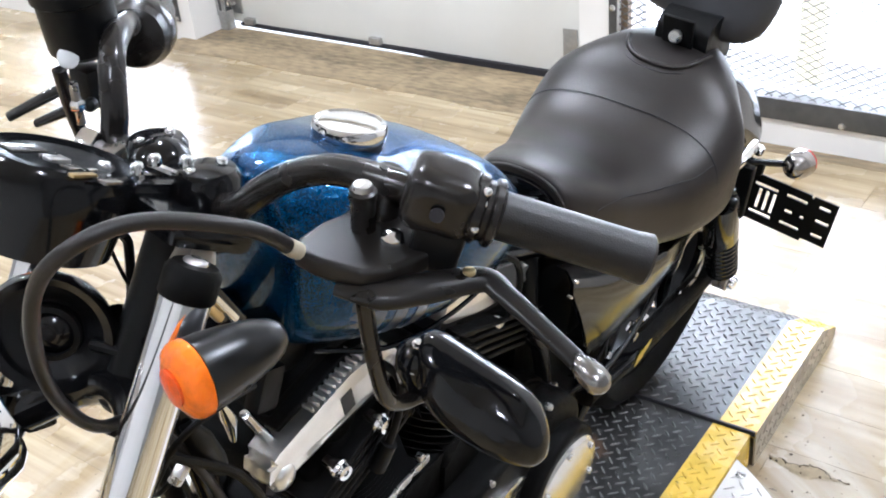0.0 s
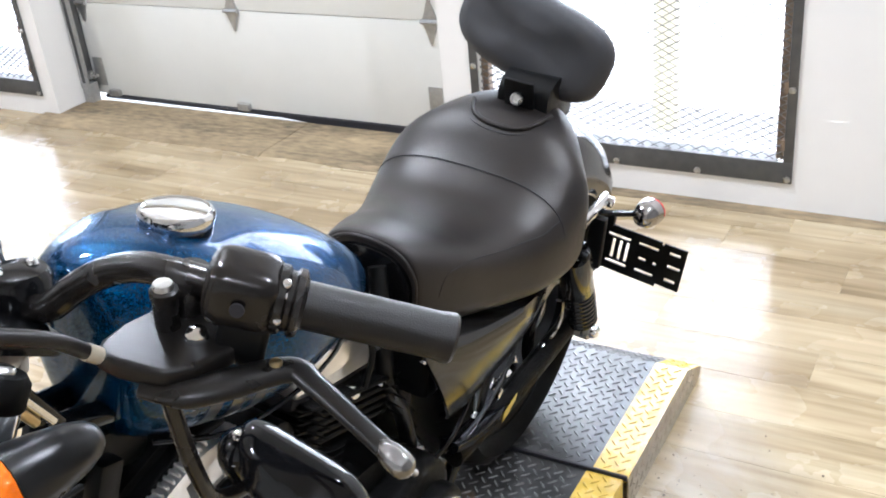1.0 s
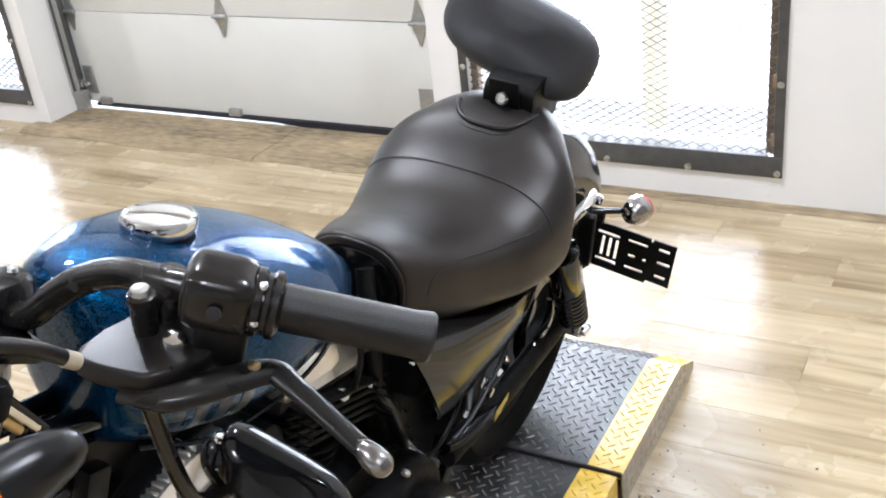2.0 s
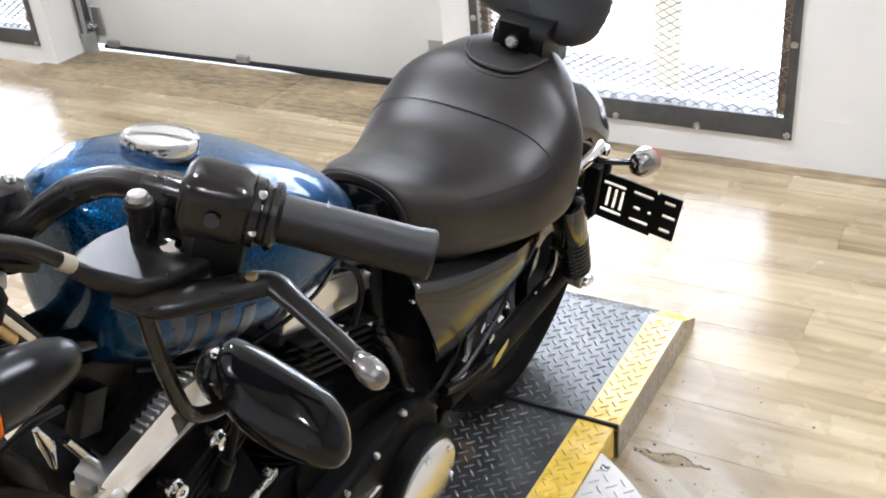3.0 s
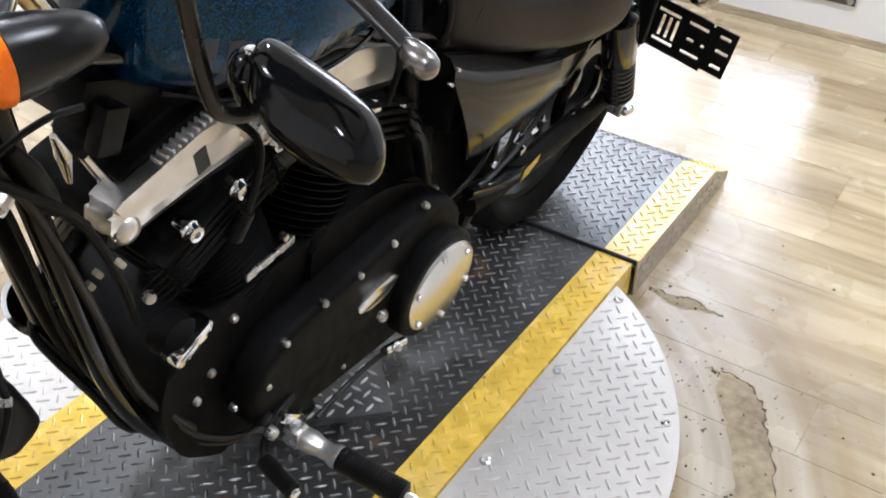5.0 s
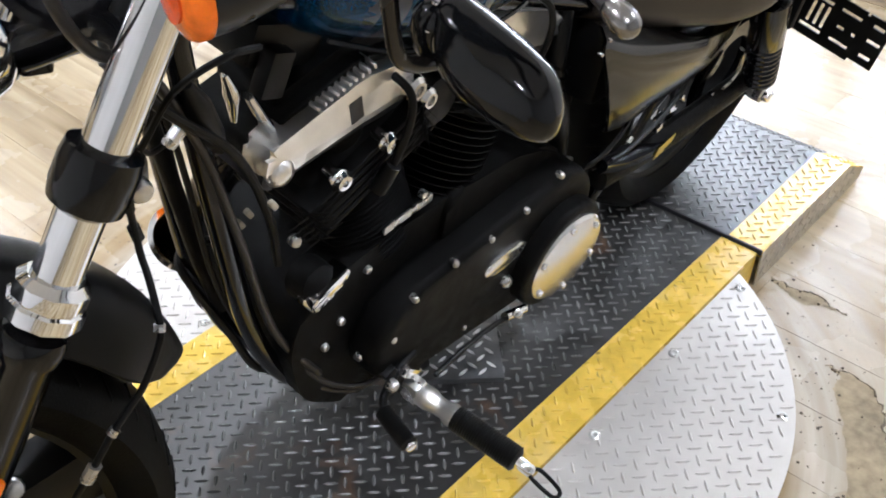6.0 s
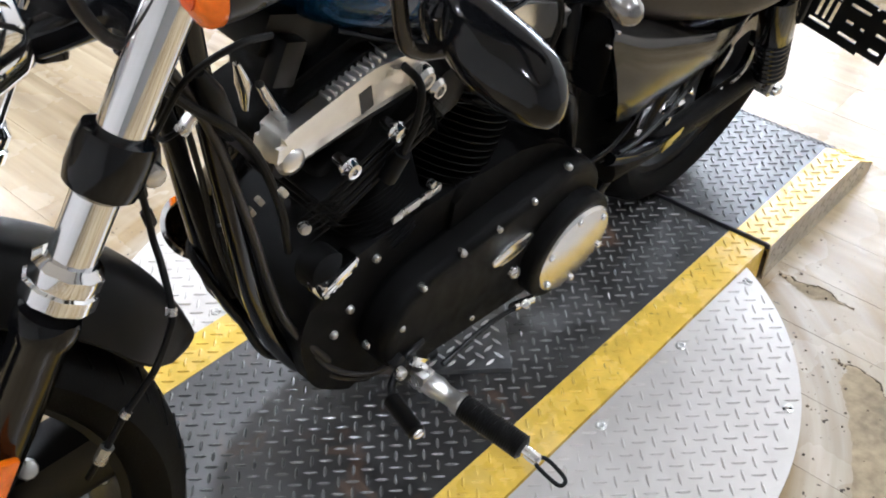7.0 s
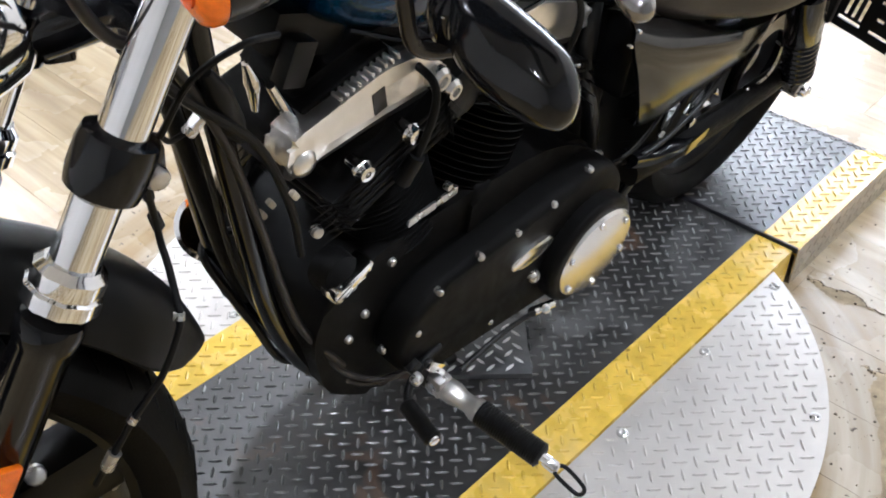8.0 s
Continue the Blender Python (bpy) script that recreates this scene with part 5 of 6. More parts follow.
    bmesh.ops.transform(bm, matrix=Matrix.Translation((-0.05, -0.004, 0.868)) @ Matrix.Rotation(radians(-15), 4, "Y") @ Matrix.Rotation(radians(-15), 4, "X"), verts=bm.verts)
    part("backrest_pad", bm, PADCLOTH, BIKE, "padded dark grey vinyl backrest", 60)


PADCLOTH = material("dark grey vinyl", (0.034, 0.034, 0.037), 0.5, var=0.12, vscale=30, bump=0.25, bscale=1100)


def cylinder_fins(base, axis, name, back=0.0):
    """A finned barrel, its head and the rocker box on top."""
    d = Vector(axis).normalized()
    o = Vector(base)

    def slab(sx, sy, sz, h, off=(0, 0), bevel=0.01, seg=3):
        bm = box((sx, sy, sz), (off[0], off[1], 0), min(bevel, sz * 0.45), seg=seg)
        return bm, Matrix.Translation(o + d * h) @ Matrix.Rotation(math.atan2(d.x, d.z), 4, "Y")

    core = part(name, lathe([(0.056, 0.12), (0.056, 0.38)], o, d, 24), WRINKLE, BIKE, "black finned cylinder")
    for k in range(13):
        h = 0.155 + k * 0.0105
        fin = lathe([(0.05, 0), (0.079, 0.001), (0.0795, 0.0025), (0.05, 0.0045)], o + d * h, d, 28)
        part("fin", fin, WRINKLE, core)
    for k in range(5):
        bm, m = slab(0.178 + back - 0.006 * (k % 2), 0.155, 0.007, 0.305 + k * 0.0125, (-back / 2, 0), bevel=0.003)
        bmesh.ops.bevel(bm, geom=[e for e in bm.edges if abs((e.verts[0].co - e.verts[1].co).normalized().z) > 0.9], offset=0.03, segments=4, affect="EDGES", profile=0.5)
        bmesh.ops.transform(bm, matrix=m, verts=bm.verts)
        part("head_fin", bm, WRINKLE, core)
    bm, m = slab(0.145, 0.12, 0.07, 0.335, bevel=0.02)
    bmesh.ops.transform(bm, matrix=m, verts=bm.verts)
    part("head_core", bm, WRINKLE, core)
    return core


CRANK, DERBY_N = Vector((0.77, 0.0, 0.285)), (0.0587, 1, -0.018)


def build_engine():
    for name, ax, sgn in (("front_cylinder", (0.37, 0, 0.93), 1), ("rear_cylinder", (-0.37, 0, 0.93), -1)):
        core = cylinder_fins(CRANK, ax, name, 0.0 if sgn > 0 else 0.036)
        if sgn > 0:
            poly = [(1.024, 0.638), (1.034, 0.648), (1.03, 0.676), (1.018, 0.684), (0.905, 0.713), (0.84, 0.708), (0.826, 0.69), (0.806, 0.672), (0.806, 0.656), (0.9, 0.655)]
        else:
            poly = [(0.735, 0.662), (0.725, 0.698), (0.645, 0.694), (0.545, 0.658), (0.532, 0.632), (0.548, 0.612), (0.65, 0.638)]
        rb = part("rocker_box", plate(round_poly(poly, 0.014, 3), 0.026, 0.062, 0.0115, seg=2), CAST, core, "polished silver rocker box")
        if sgn > 0:
            part("rocker_step", plate(round_poly([(1.0, 0.688), (1.004, 0.696), (0.9, 0.724), (0.84, 0.716), (0.836, 0.706), (0.9, 0.712)], 0.004, 2), 0.0, 0.045, 0.003), WRINKLE, rb, "black upper step")
        part("rocker_body", plate(round_poly([(x, z - 0.004) for x, z in poly], 0.012, 3), -0.062, 0.034, 0.006), WRINKLE, core, "black rocker body")
        if sgn > 0:
            part("rocker_foot", plate(round_poly([(1.015, 0.634), (1.02, 0.645), (0.9, 0.672), (0.83, 0.668), (0.826, 0.655), (0.9, 0.656)], 0.006, 2), 0.03, 0.0605, 0.002), STEEL, rb, "grey lower flange")
        part("gasket", plate([(x + 0.0, z - 0.014) for x, z in poly], -0.056, 0.056, 0.003), SEAL, core)
        if sgn > 0:
            for k in range(10):
                part("rocker_rib", box((0.004, 0.026, 0.008), (0.962 - 0.0085 * k, 0.046, 0.6985 + 0.0022 * k), 0.0012, (0, 14, 0), seg=1), CAST, rb)
            part("dark_band", box((0.018, 0.004, 0.03), (0.912, 0.0612, 0.677), 0.001, (0, 14, 0)), CLOTHGREY, rb, "dark grey band")
            part("cover", plate(round_poly([(1.0, 0.69), (0.995, 0.712), (0.88, 0.742), (0.84, 0.732), (0.83, 0.7)], 0.01, 3), -0.055, 0.03, 0.006), WRINKLE, core, "black rocker cover")
            part("boss", lathe([(0.017, -0.02), (0.017, 0.004), (0.013, 0.01), (0.005, 0.013)], (1.012, 0.056, 0.646), (0, 1, 0), 18), CAST, rb)
            for x, z, r in ((0.83, 0.672, 0.0155), (0.806, 0.648, 0.014)):
                part("boss", lathe([(r, -0.02), (r, 0.014), (r * 0.7, 0.019), (r * 0.45, 0.019), (r * 0.4, 0.014)], (x, 0.058, z), (0, 1, 0), 18), SILVER, rb)
            for x, y, z in ((0.876, 0.085, 0.628), (0.946, 0.085, 0.614)):
                part("head_bolt", lathe([(0.0085, -0.02), (0.0085, -0.004), (0.012, -0.003), (0.0125, 0.001), (0.0105, 0.004), (0.009, 0.01), (0.004, 0.0105), (0.0035, 0.006)], (x, y - 0.006, z), (0.1, 1, 0.05), 12), CHROME, core, "chrome head bolt")
        else:
            for x, z in ((0.62, 0.6), (0.55, 0.57)):
                part("head_bolt", lathe([(0.011, -0.03), (0.0115, 0.004), (0.011, 0.012), (0.0075, 0.016)], (x, 0.06, z), (-0.1, 1, 0.05), 12), CHROME, core, "chrome head bolt")
            part("cover", plate(round_poly([(0.71, 0.7), (0.69, 0.725), (0.64, 0.715), (0.6, 0.68)], 0.01, 3), -0.055, 0.03, 0.006), WRINKLE, core, "black rear rocker cover")
            part("plug_lead", tube([(0.62, 0.07, 0.71), (0.6, 0.078, 0.69), (0.59, 0.08, 0.65), (0.6, 0.075, 0.6)], 0.0045, 8, 4), RUBBER, core, "black spark plug lead")
    # crankcase
    cc = part("crankcase", plate(round_poly([(0.42, 0.2), (0.4, 0.33), (0.5, 0.43), (0.66, 0.46), (0.86, 0.46), (0.97, 0.44), (1.0, 0.36), (0.97, 0.24), (0.88, 0.16), (0.5, 0.14)], 0.04), -0.13, 0.075, 0.014, seg=3), WRINKLE, BIKE, "black crankcase")
    poly = []
    for k in range(15):
        a = radians(95 + 190 * k / 14)
        poly.append((0.53 + 0.115 * math.cos(a), 0.295 + 0.118 * math.sin(a)))
    for k in range(15):
        a = radians(-85 + 170 * k / 14)
        poly.append((0.81 + 0.085 * math.cos(a), 0.302 + 0.085 * math.sin(a)))
    pc = part("primary_cover", plate(poly, 0.07, 0.125, 0.018, seg=4), WRINKLE, BIKE, "black primary cover")
    hump = [(0.508 + 0.094 * math.cos(a), 0.262 + 0.094 * math.sin(a)) for a in [2 * math.pi * k / 28 for k in range(28)]]
    part("clutch_hump", plate(hump, 0.1, 0.152, 0.012, seg=4), WRINKLE, pc)
    part("gear_case", plate(round_poly([(0.74, 0.47), (0.603, 0.462), (0.532, 0.437), (0.466, 0.394), (0.405, 0.33), (0.372, 0.255), (0.44, 0.19), (0.74, 0.19)], 0.03), 0.02, 0.083, 0.016, seg=4), WRINKLE, pc, "black gear case behind the primary cover")
    dc = part("derby_cover", lathe([(0.08, -0.01), (0.08, 0.004), (0.076, 0.009), (0.05, 0.012), (0.01, 0.0135)], (0.505, 0.149, 0.2584), DERBY_N, 40), SILVER, pc, "round chrome derby cover")
    for k in range(6):
        a = 2 * math.pi * k / 6 + 0.35
        part("derby_screw", dome_bolt((0.505 + 0.067 * math.cos(a), 0.159 - 0.004 * math.cos(a), 0.2584 + 0.067 * math.sin(a)), DERBY_N, 0.006, 0.005), CHROME, dc)
    for x, z in ((0.536, 0.424), (0.608, 0.4), (0.683, 0.393), (0.758, 0.397), (0.832, 0.383), (0.864, 0.329), (0.845, 0.235), (0.7, 0.225)):
        part("cover_screw", dome_bolt((x, 0.12, z - 0.004), (0, 1, 0), 0.0054, 0.008), STEEL, pc, "bright cap screw")
    oval = [(0.641 + 0.045 * math.cos(a), 0.327 + 0.017 * math.sin(a) - 0.002 * math.cos(a)) for a in [2 * math.pi * k / 24 for k in range(24)]]
    part("inspection_cover", plate(oval, 0.12, 0.131, 0.003), SILVER, pc, "oval chrome inspection cover")
    part("drain_plug", dome_bolt((0.62, 0.122, 0.265), (0, 1, 0), 0.011, 0.014), STEEL, pc)
    part("name_plate", box((0.085, 0.004, 0.012), (0.816, 0.078, 0.484), 0.001, (0, 5, 0)), STEEL, cc, "thin bright bar")
    for x, y, z in ((0.877, 0.076, 0.427), (0.939, 0.05, 0.455), (0.79, 0.076, 0.5), (0.915, 0.076, 0.36), (0.94, 0.076, 0.33), (0.9, 0.1, 0.3), (0.96, 0.06, 0.39), (0.448, 0.084, 0.376), (0.42, 0.084, 0.325), (0.395, 0.083, 0.285)):
        part("case_screw", dome_bolt((x, y, z), (0, 1, 0), 0.006, 0.006), STEEL, cc, "bright cap screw")
    part("sensor_cover", lathe([(0.028, -0.02), (0.026, 0.012), (0.016, 0.02), (0.005, 0.022)], (0.965, 0.075, 0.465), (0.1, 1, 0.3), 18), WRINKLE, cc)
    part("chrome_shell", plate(round_poly([(0.935, 0.49), (0.99, 0.468), (0.994, 0.452), (0.975, 0.448), (0.965, 0.462), (0.94, 0.468)], 0.006), 0.075, 0.1, 0.005), CHROME, cc, "bright chrome curved shell")
    # intake between the barrels, wiring and tubes
    part("intake", lathe([(0.03, -0.12), (0.034, -0.1), (0.034, 0.06), (0.026, 0.065)], (0.77, 0, 0.62), (0, 1, 0), 20), SATIN, BIKE)
    part("coil_box", box((0.1, 0.08, 0.05), (0.97, -0.02, 0.755), 0.012, (0, -20, 0)), SATIN, BIKE, "black coil housing")
    part("coil_bracket", box((0.03, 0.02, 0.05), (1.0, 0.03, 0.745), 0.004, (0, -20, 0)), SATIN, BIKE)
    lead = [(0.86, 0.055, 0.7), (0.855, 0.085, 0.685), (0.862, 0.094, 0.65), (0.876, 0.09, 0.6), (0.885, 0.082, 0.575)]
    pl = part("spark_plug_lead", tube(lead, 0.0048, 10, 6), RUBBER, BIKE, "black spark plug lead")
    part("plug_boot", tube([(0.876, 0.092, 0.605), (0.886, 0.083, 0.568)], [0.0095, 0.011], 12, 1), RUBBER, pl)
    part("horn_bracket", tube([(1.062, 0.035, 0.772), (1.055, 0.036, 0.748), (1.052, 0.036, 0.716)], [0.004, 0.01, 0.004], 12, 4, flat=0.7), CHROME, BIKE, "bright oval bracket")
    br = part("head_bracket", tube([(1.034, 0.035, 0.736), (1.018, 0.037, 0.703), (1.002, 0.038, 0.676)], [0.006, 0.0085, 0.007], 12, 3, flat=0.75), CHROME, BIKE, "bright slanted bracket")
    part("bracket_foot", box((0.022, 0.02, 0.02), (1.015, 0.036, 0.657), 0.006), CHROME, br)
    part("case_screw", dome_bolt((1.007, 0.08, 0.563), (0.3, 1, 0.2), 0.007, 0.006), STEEL, cc, "bright cap screw")


COVER_TOP = [(0.535, 0.118, 0.66), (0.45, 0.112, 0.622), (0.34, 0.108, 0.577), (0.21, 0.106, 0.522), (0.1, 0.106, 0.496), (0.035, 0.106, 0.486)]
COVER_RIDGE = [(0.553, 0.14, 0.642), (0.463, 0.144, 0.597), (0.357, 0.143, 0.563), (0.228, 0.139, 0.529), (0.112, 0.132, 0.503), (0.03, 0.116, 0.484)]
COVER_LOW = [(0.431, 0.12, 0.44), (0.37, 0.122, 0.43), (0.306, 0.123, 0.434), (0.206, 0.123, 0.43), (0.117, 0.12, 0.437), (0.03, 0.112, 0.476)]


def side_cover_shell():
    """A tapered panel: a narrow upper band that faces up, a full flank below a soft ridge, and a lip that curls under."""
    top, ridge, low = (smooth_path(p, 5) for p in (COVER_TOP, COVER_RIDGE, COVER_LOW))
    bm = bmesh.new()
    rows = []
    for a, r, c in zip(top, ridge, low):
        out = Vector((0, 1, 0))
        size = min(1.0, (r - c).length / 0.12)
        mid1, mid2, mid3 = r.lerp(c, 0.3) + out * 0.006 * size, r.lerp(c, 0.62) + out * 0.008 * size, r.lerp(c, 0.9) + out * 0.006 * size
        band = a.lerp(r, 0.6) + out * 0.004 * size + Vector((0, 0, 0.004 * size))
        lip = c - out * 0.012
        front = [a - out * 0.012, a, band, r, mid1, mid2, mid3, c, lip]
        rows.append([bm.verts.new(p) for p in front + [p - out * 0.006 for p in front[::-1]]])
    skin(bm, rows)
    return bm


def build_frame():
    for s in (1, -1):
        y = s
        part("down_tube", tube([(1.115, 0.025 * y, 0.88), (1.1, 0.035 * y, 0.75), (1.06, 0.04 * y, 0.53), (1.035, 0.04 * y, 0.42), (0.998, 0.04 * y, 0.32), (0.945, 0.038 * y, 0.235), (0.87, 0.038 * y, 0.175), (0.7, 0.05 * y, 0.14), (0.42, 0.08 * y, 0.16), (0.33, 0.09 * y, 0.26)], 0.0125, 14, 6), GLOSS, BIKE, "gloss black frame tube")
        part("seat_rail", tube([(1.05, 0.02 * y, 0.84), (0.7, 0.04 * y, 0.72), (0.45, 0.06 * y, 0.63), (0.28, 0.08 * y, 0.56), (0.1, 0.1 * y, 0.545), (-0.1, 0.11 * y, 0.53)], 0.013, 12, 5), GLOSS, BIKE, "gloss black rail")
        part("upright", tube([(0.5, 0.03 * y, 0.72), (0.525, 0.055 * y, 0.64), (0.53, 0.07 * y, 0.55), (0.48, 0.07 * y, 0.455), (0.4, 0.06 * y, 0.22)], 0.013, 12, 5), SATIN, BIKE, "black frame upright")
        part("swingarm", tube([(0.36, 0.1 * y, 0.3), (0.2, 0.115 * y, 0.305), (0.0, 0.125 * y, 0.315), (-0.08, 0.125 * y, 0.32)], 0.019, 12, 4, flat=1.3), WRINKLE, BIKE, "gloss black swingarm")
        top, bot = Vector((0.05, 0.152 * s, 0.548)), Vector((-0.086, 0.15 * s, 0.298))
        d = (bot - top)
        L = d.length
        prof = [(0.02, 0), (0.03, 0.004), (0.031, 0.02), (0.031, L * 0.42), (0.029, L * 0.43)]
        k = 0
        h = L * 0.43
        while h < L * 0.8:
            prof += [(0.0265, h + 0.001), (0.031, h + 0.005), (0.031, h + 0.01), (0.0265, h + 0.014)]
            h += 0.0145
        prof += [(0.024, L * 0.86), (0.015, L * 0.9)]
        sh = part("shock_absorber", lathe(prof, top, d, 24), GLOSS, BIKE, "black shrouded shock absorber")
        part("top_eye", lathe([(0.02, -0.02), (0.02, 0.02)], top - d.normalized() * 0.01, (0, 1, 0), 16), GLOSS, sh)
        part("lower_eye", lathe([(0.013, -0.016), (0.017, -0.014), (0.017, 0.014), (0.013, 0.016)], bot, (0, 1, 0), 16), STEEL, sh, "bright lower eye")
        part("lower_bolt", dome_bolt(bot + Vector((0, 0.018 * s, 0)), (0, s, 0), 0.011, 0.012), CHROME, sh)
        part("lower_bolt", dome_bolt(bot + Vector((-0.03, 0.012 * s, -0.012)), (0, s, 0), 0.009, 0.012), STEEL, sh)
        part("top_bolt", dome_bolt(top + Vector((0, 0.02 * s, 0)), (0, s, 0), 0.01, 0.01), SATIN, sh)
        st = part("fender_strut", tube([(0.05, 0.128 * s, 0.56), (-0.08, 0.125 * s, 0.54), (-0.21, 0.115 * s, 0.52)], 0.011, 10, 4, flat=1.5), CHROME if s > 0 else GLOSS, BIKE, "chrome fender strut")
        part("strut_bolt", dome_bolt((-0.205, 0.128 * s, 0.52), (0, s, 0), 0.011, 0.009), CHROME, st)
        # exhaust down the right side only
    part("exhaust_pipe", tube([(0.95, -0.07, 0.56), (0.96, -0.12, 0.46), (0.93, -0.16, 0.34), (0.88, -0.18, 0.24), (0.75, -0.19, 0.2), (0.4, -0.2, 0.2), (-0.2, -0.2, 0.24)], 0.024, 14, 6), GLOSS, BIKE, "black exhaust pipe")
    part("muffler", tube([(0.2, -0.2, 0.2), (-0.4, -0.2, 0.25)], [0.04, 0.045], 20, 1), GLOSS, BIKE, "black muffler")
    # belt guard along the swingarm
    bm = bmesh.new()
    rows = []
    for x, top, low in ((0.412, 0.38, 0.352), (0.35, 0.352, 0.32), (0.28, 0.331, 0.298), (0.2, 0.317, 0.279), (0.12, 0.312, 0.268), (0.05, 0.309, 0.264), (-0.01, 0.306, 0.275), (-0.034, 0.303, 0.292)):
        mid = (top + low) / 2
        rows.append([bm.verts.new(p) for p in ((x, 0.1, top), (x, 0.128, top), (x, 0.133, top - 0.004), (x, 0.132, mid), (x, 0.122, low), (x, 0.1, low))])
    skin(bm, rows)
    bg = part("belt_guard", bm, GLOSS, BIKE, "gloss black belt guard")
    for k in range(8):
        part("guard_slot", box((0.011, 0.003, 0.007), (0.15 - 0.021 * k, 0.1325, 0.302 - 0.0006 * k), 0.001, (0, 3, 0), seg=1), SEAL, bg)
    bm = box((0.05, 0.0012, 0.03), (0.217, 0.1335, 0.312), 0.0004, (-8, 8, 0), seg=1)
    part("warning_label", bm, LABELYEL, bg, "small yellow label")
    part("sprocket", ring_lathe([(0.07, -0.006), (0.1, -0.006), (0.1, 0.006), (0.07, 0.006)], (-0.05, 0.085, 0.325), (0, 1, 0), 40), GLOSS, BIKE)
    # oil tank side cover
    part("side_cover", side_cover_shell(), COVERBLACK, BIKE, "gloss black side cover", 70)
    # tiny chrome domes stand in for sparkles on the cover's front corner
    for x, y, z in ((0.536, 0.133, 0.65), (0.553, 0.136, 0.637)):
        part("cover_glint", dome_bolt((x, y, z), (0.3, 1, 0.3), 0.003, 0.003), CHROME, BIKE)
    # added dark block, so that the gap behind the rear cylinder looks black
    part("gap_block", box((0.11, 0.15, 0.3), (0.455, -0.03, 0.46), 0.02), WRINKLE, BIKE, "black block added to fill the gap behind the rear cylinder")
    rng = random.Random(5)
    for p in ((0.26, 0.12, 0.389), (0.218, 0.12, 0.381), (0.185, 0.12, 0.39), (0.241, 0.12, 0.356), (0.336, 0.12, 0.38), (0.051, 0.12, 0.334)):
        part("hose_clip", box((0.012 + rng.random() * 0.012, 0.01, 0.008 + rng.random() * 0.008), p, 0.003, (rng.uniform(-40, 40), rng.uniform(-60, 60), 0)), CHROME, BIKE, "small bright clip")
    part("vent_hose", tube([(0.42, 0.11, 0.36), (0.36, 0.125, 0.365), (0.27, 0.128, 0.39), (0.2, 0.125, 0.43), (0.16, 0.12, 0.49)], 0.004, 8, 4), SATIN, BIKE, "thin black hose")
    part("vent_hose", tube([(0.46, 0.115, 0.38), (0.42, 0.125, 0.4), (0.36, 0.12, 0.43), (0.3, 0.1, 0.46)], 0.0035, 8, 4), GLOSS, BIKE, "thin black hose")
    part("bleed_wire", tube([(0.032, 0.13, 0.429), (0.0, 0.13, 0.405), (-0.008, 0.13, 0.373), (0.008, 0.13, 0.352), (0.041, 0.13, 0.347)], 0.0022, 8, 5), STEEL, BIKE, "thin bright wire")
    part("battery_tray", box((0.2, 0.2, 0.14), (0.36, 0, 0.55), 0.02), SATIN, BIKE)
    # rear wheel, fender
    build_wheel("rear_wheel", AXLE_R, 0.325, 0.075, "wide rear wheel")
    bm = bmesh.new()
    rings = []
    for k in range(27):
        a = radians(45 + 103 * k / 26)
        R = 0.352
        bow = [(-1.0, 0.0), (-0.98, 0.35), (-0.9, 0.62), (-0.74, 0.83), (-0.5, 0.95), (-0.25, 0.99), (0.0, 1.0), (0.25, 0.99), (0.5, 0.95), (0.74, 0.83), (0.9, 0.62), (0.98, 0.35), (1.0, 0.0)]
        prof = [(R - 0.1 + 0.119 * q, 0.102 * p) for p, q in bow] + [(R - 0.104 + 0.119 * q, 0.098 * p) for p, q in bow[::-1]]
        rings.append([bm.verts.new((AXLE_R[0] + r * math.cos(a), y, AXLE_R[2] + r * math.sin(a))) for r, y in prof])
    skin(bm, rings)
    part("rear_fender", bm, GLOSS, BIKE, "gloss black rear fender")
    # licence bracket on the left
    m = Matrix.Translation((-0.198, 0.213, 0.429)) @ Matrix.Rotation(radians(-2), 4, "Z") @ Matrix.Rotation(radians(-3), 4, "X")
    part("plate_bracket", slotted_plate(), SATIN, BIKE, "black slotted licence plate bracket", at=m)
    part("bracket_arm", box((0.02, 0.03, 0.11), (-0.165, 0.125, 0.45), 0.004), SATIN, BIKE, "black side mount arm")
    part("bracket_hinge", box((0.012, 0.03, 0.125), (-0.196, 0.112, 0.428), 0.005, (-3, 0, 0)), SATIN, BIKE)
    part("bracket_hinge", box((0.016, 0.035, 0.03), (-0.2, 0.13, 0.488), 0.008, (-3, 0, 0)), SATIN, BIKE)
    # foot controls
    pg = part("footpeg", lathe([(0.0135, 0), (0.0175, 0.003)] + [(0.0182 - 0.0009 * (k % 2), 0.006 + 0.0019 * k) for k in range(50)] + [(0.0185, 0.101), (0.012, 0.105)], (0.82, 0.212, 0.21), (-0.09, 1, 0.0), 20), RUBBER, BIKE, "ribbed rubber footpeg")
    part("peg_clevis", lathe([(0.011, -0.074), (0.0155, -0.066), (0.017, -0.04), (0.0135, -0.028), (0.013, -0.014), (0.0168, -0.005), (0.0168, 0.002)], (0.82, 0.212, 0.21), (-0.12, 1, -0.04), 14), CAST, pg, "bright cast clevis")
    part("peg_clevis", box((0.026, 0.03, 0.034), (0.83, 0.145, 0.215), 0.006), STEEL, pg)
    part("peg_tip", lathe([(0.009, 0), (0.009, 0.022), (0.006, 0.026)], (0.812, 0.316, 0.21), (-0.05, 1, 0), 14), CHROME, pg)
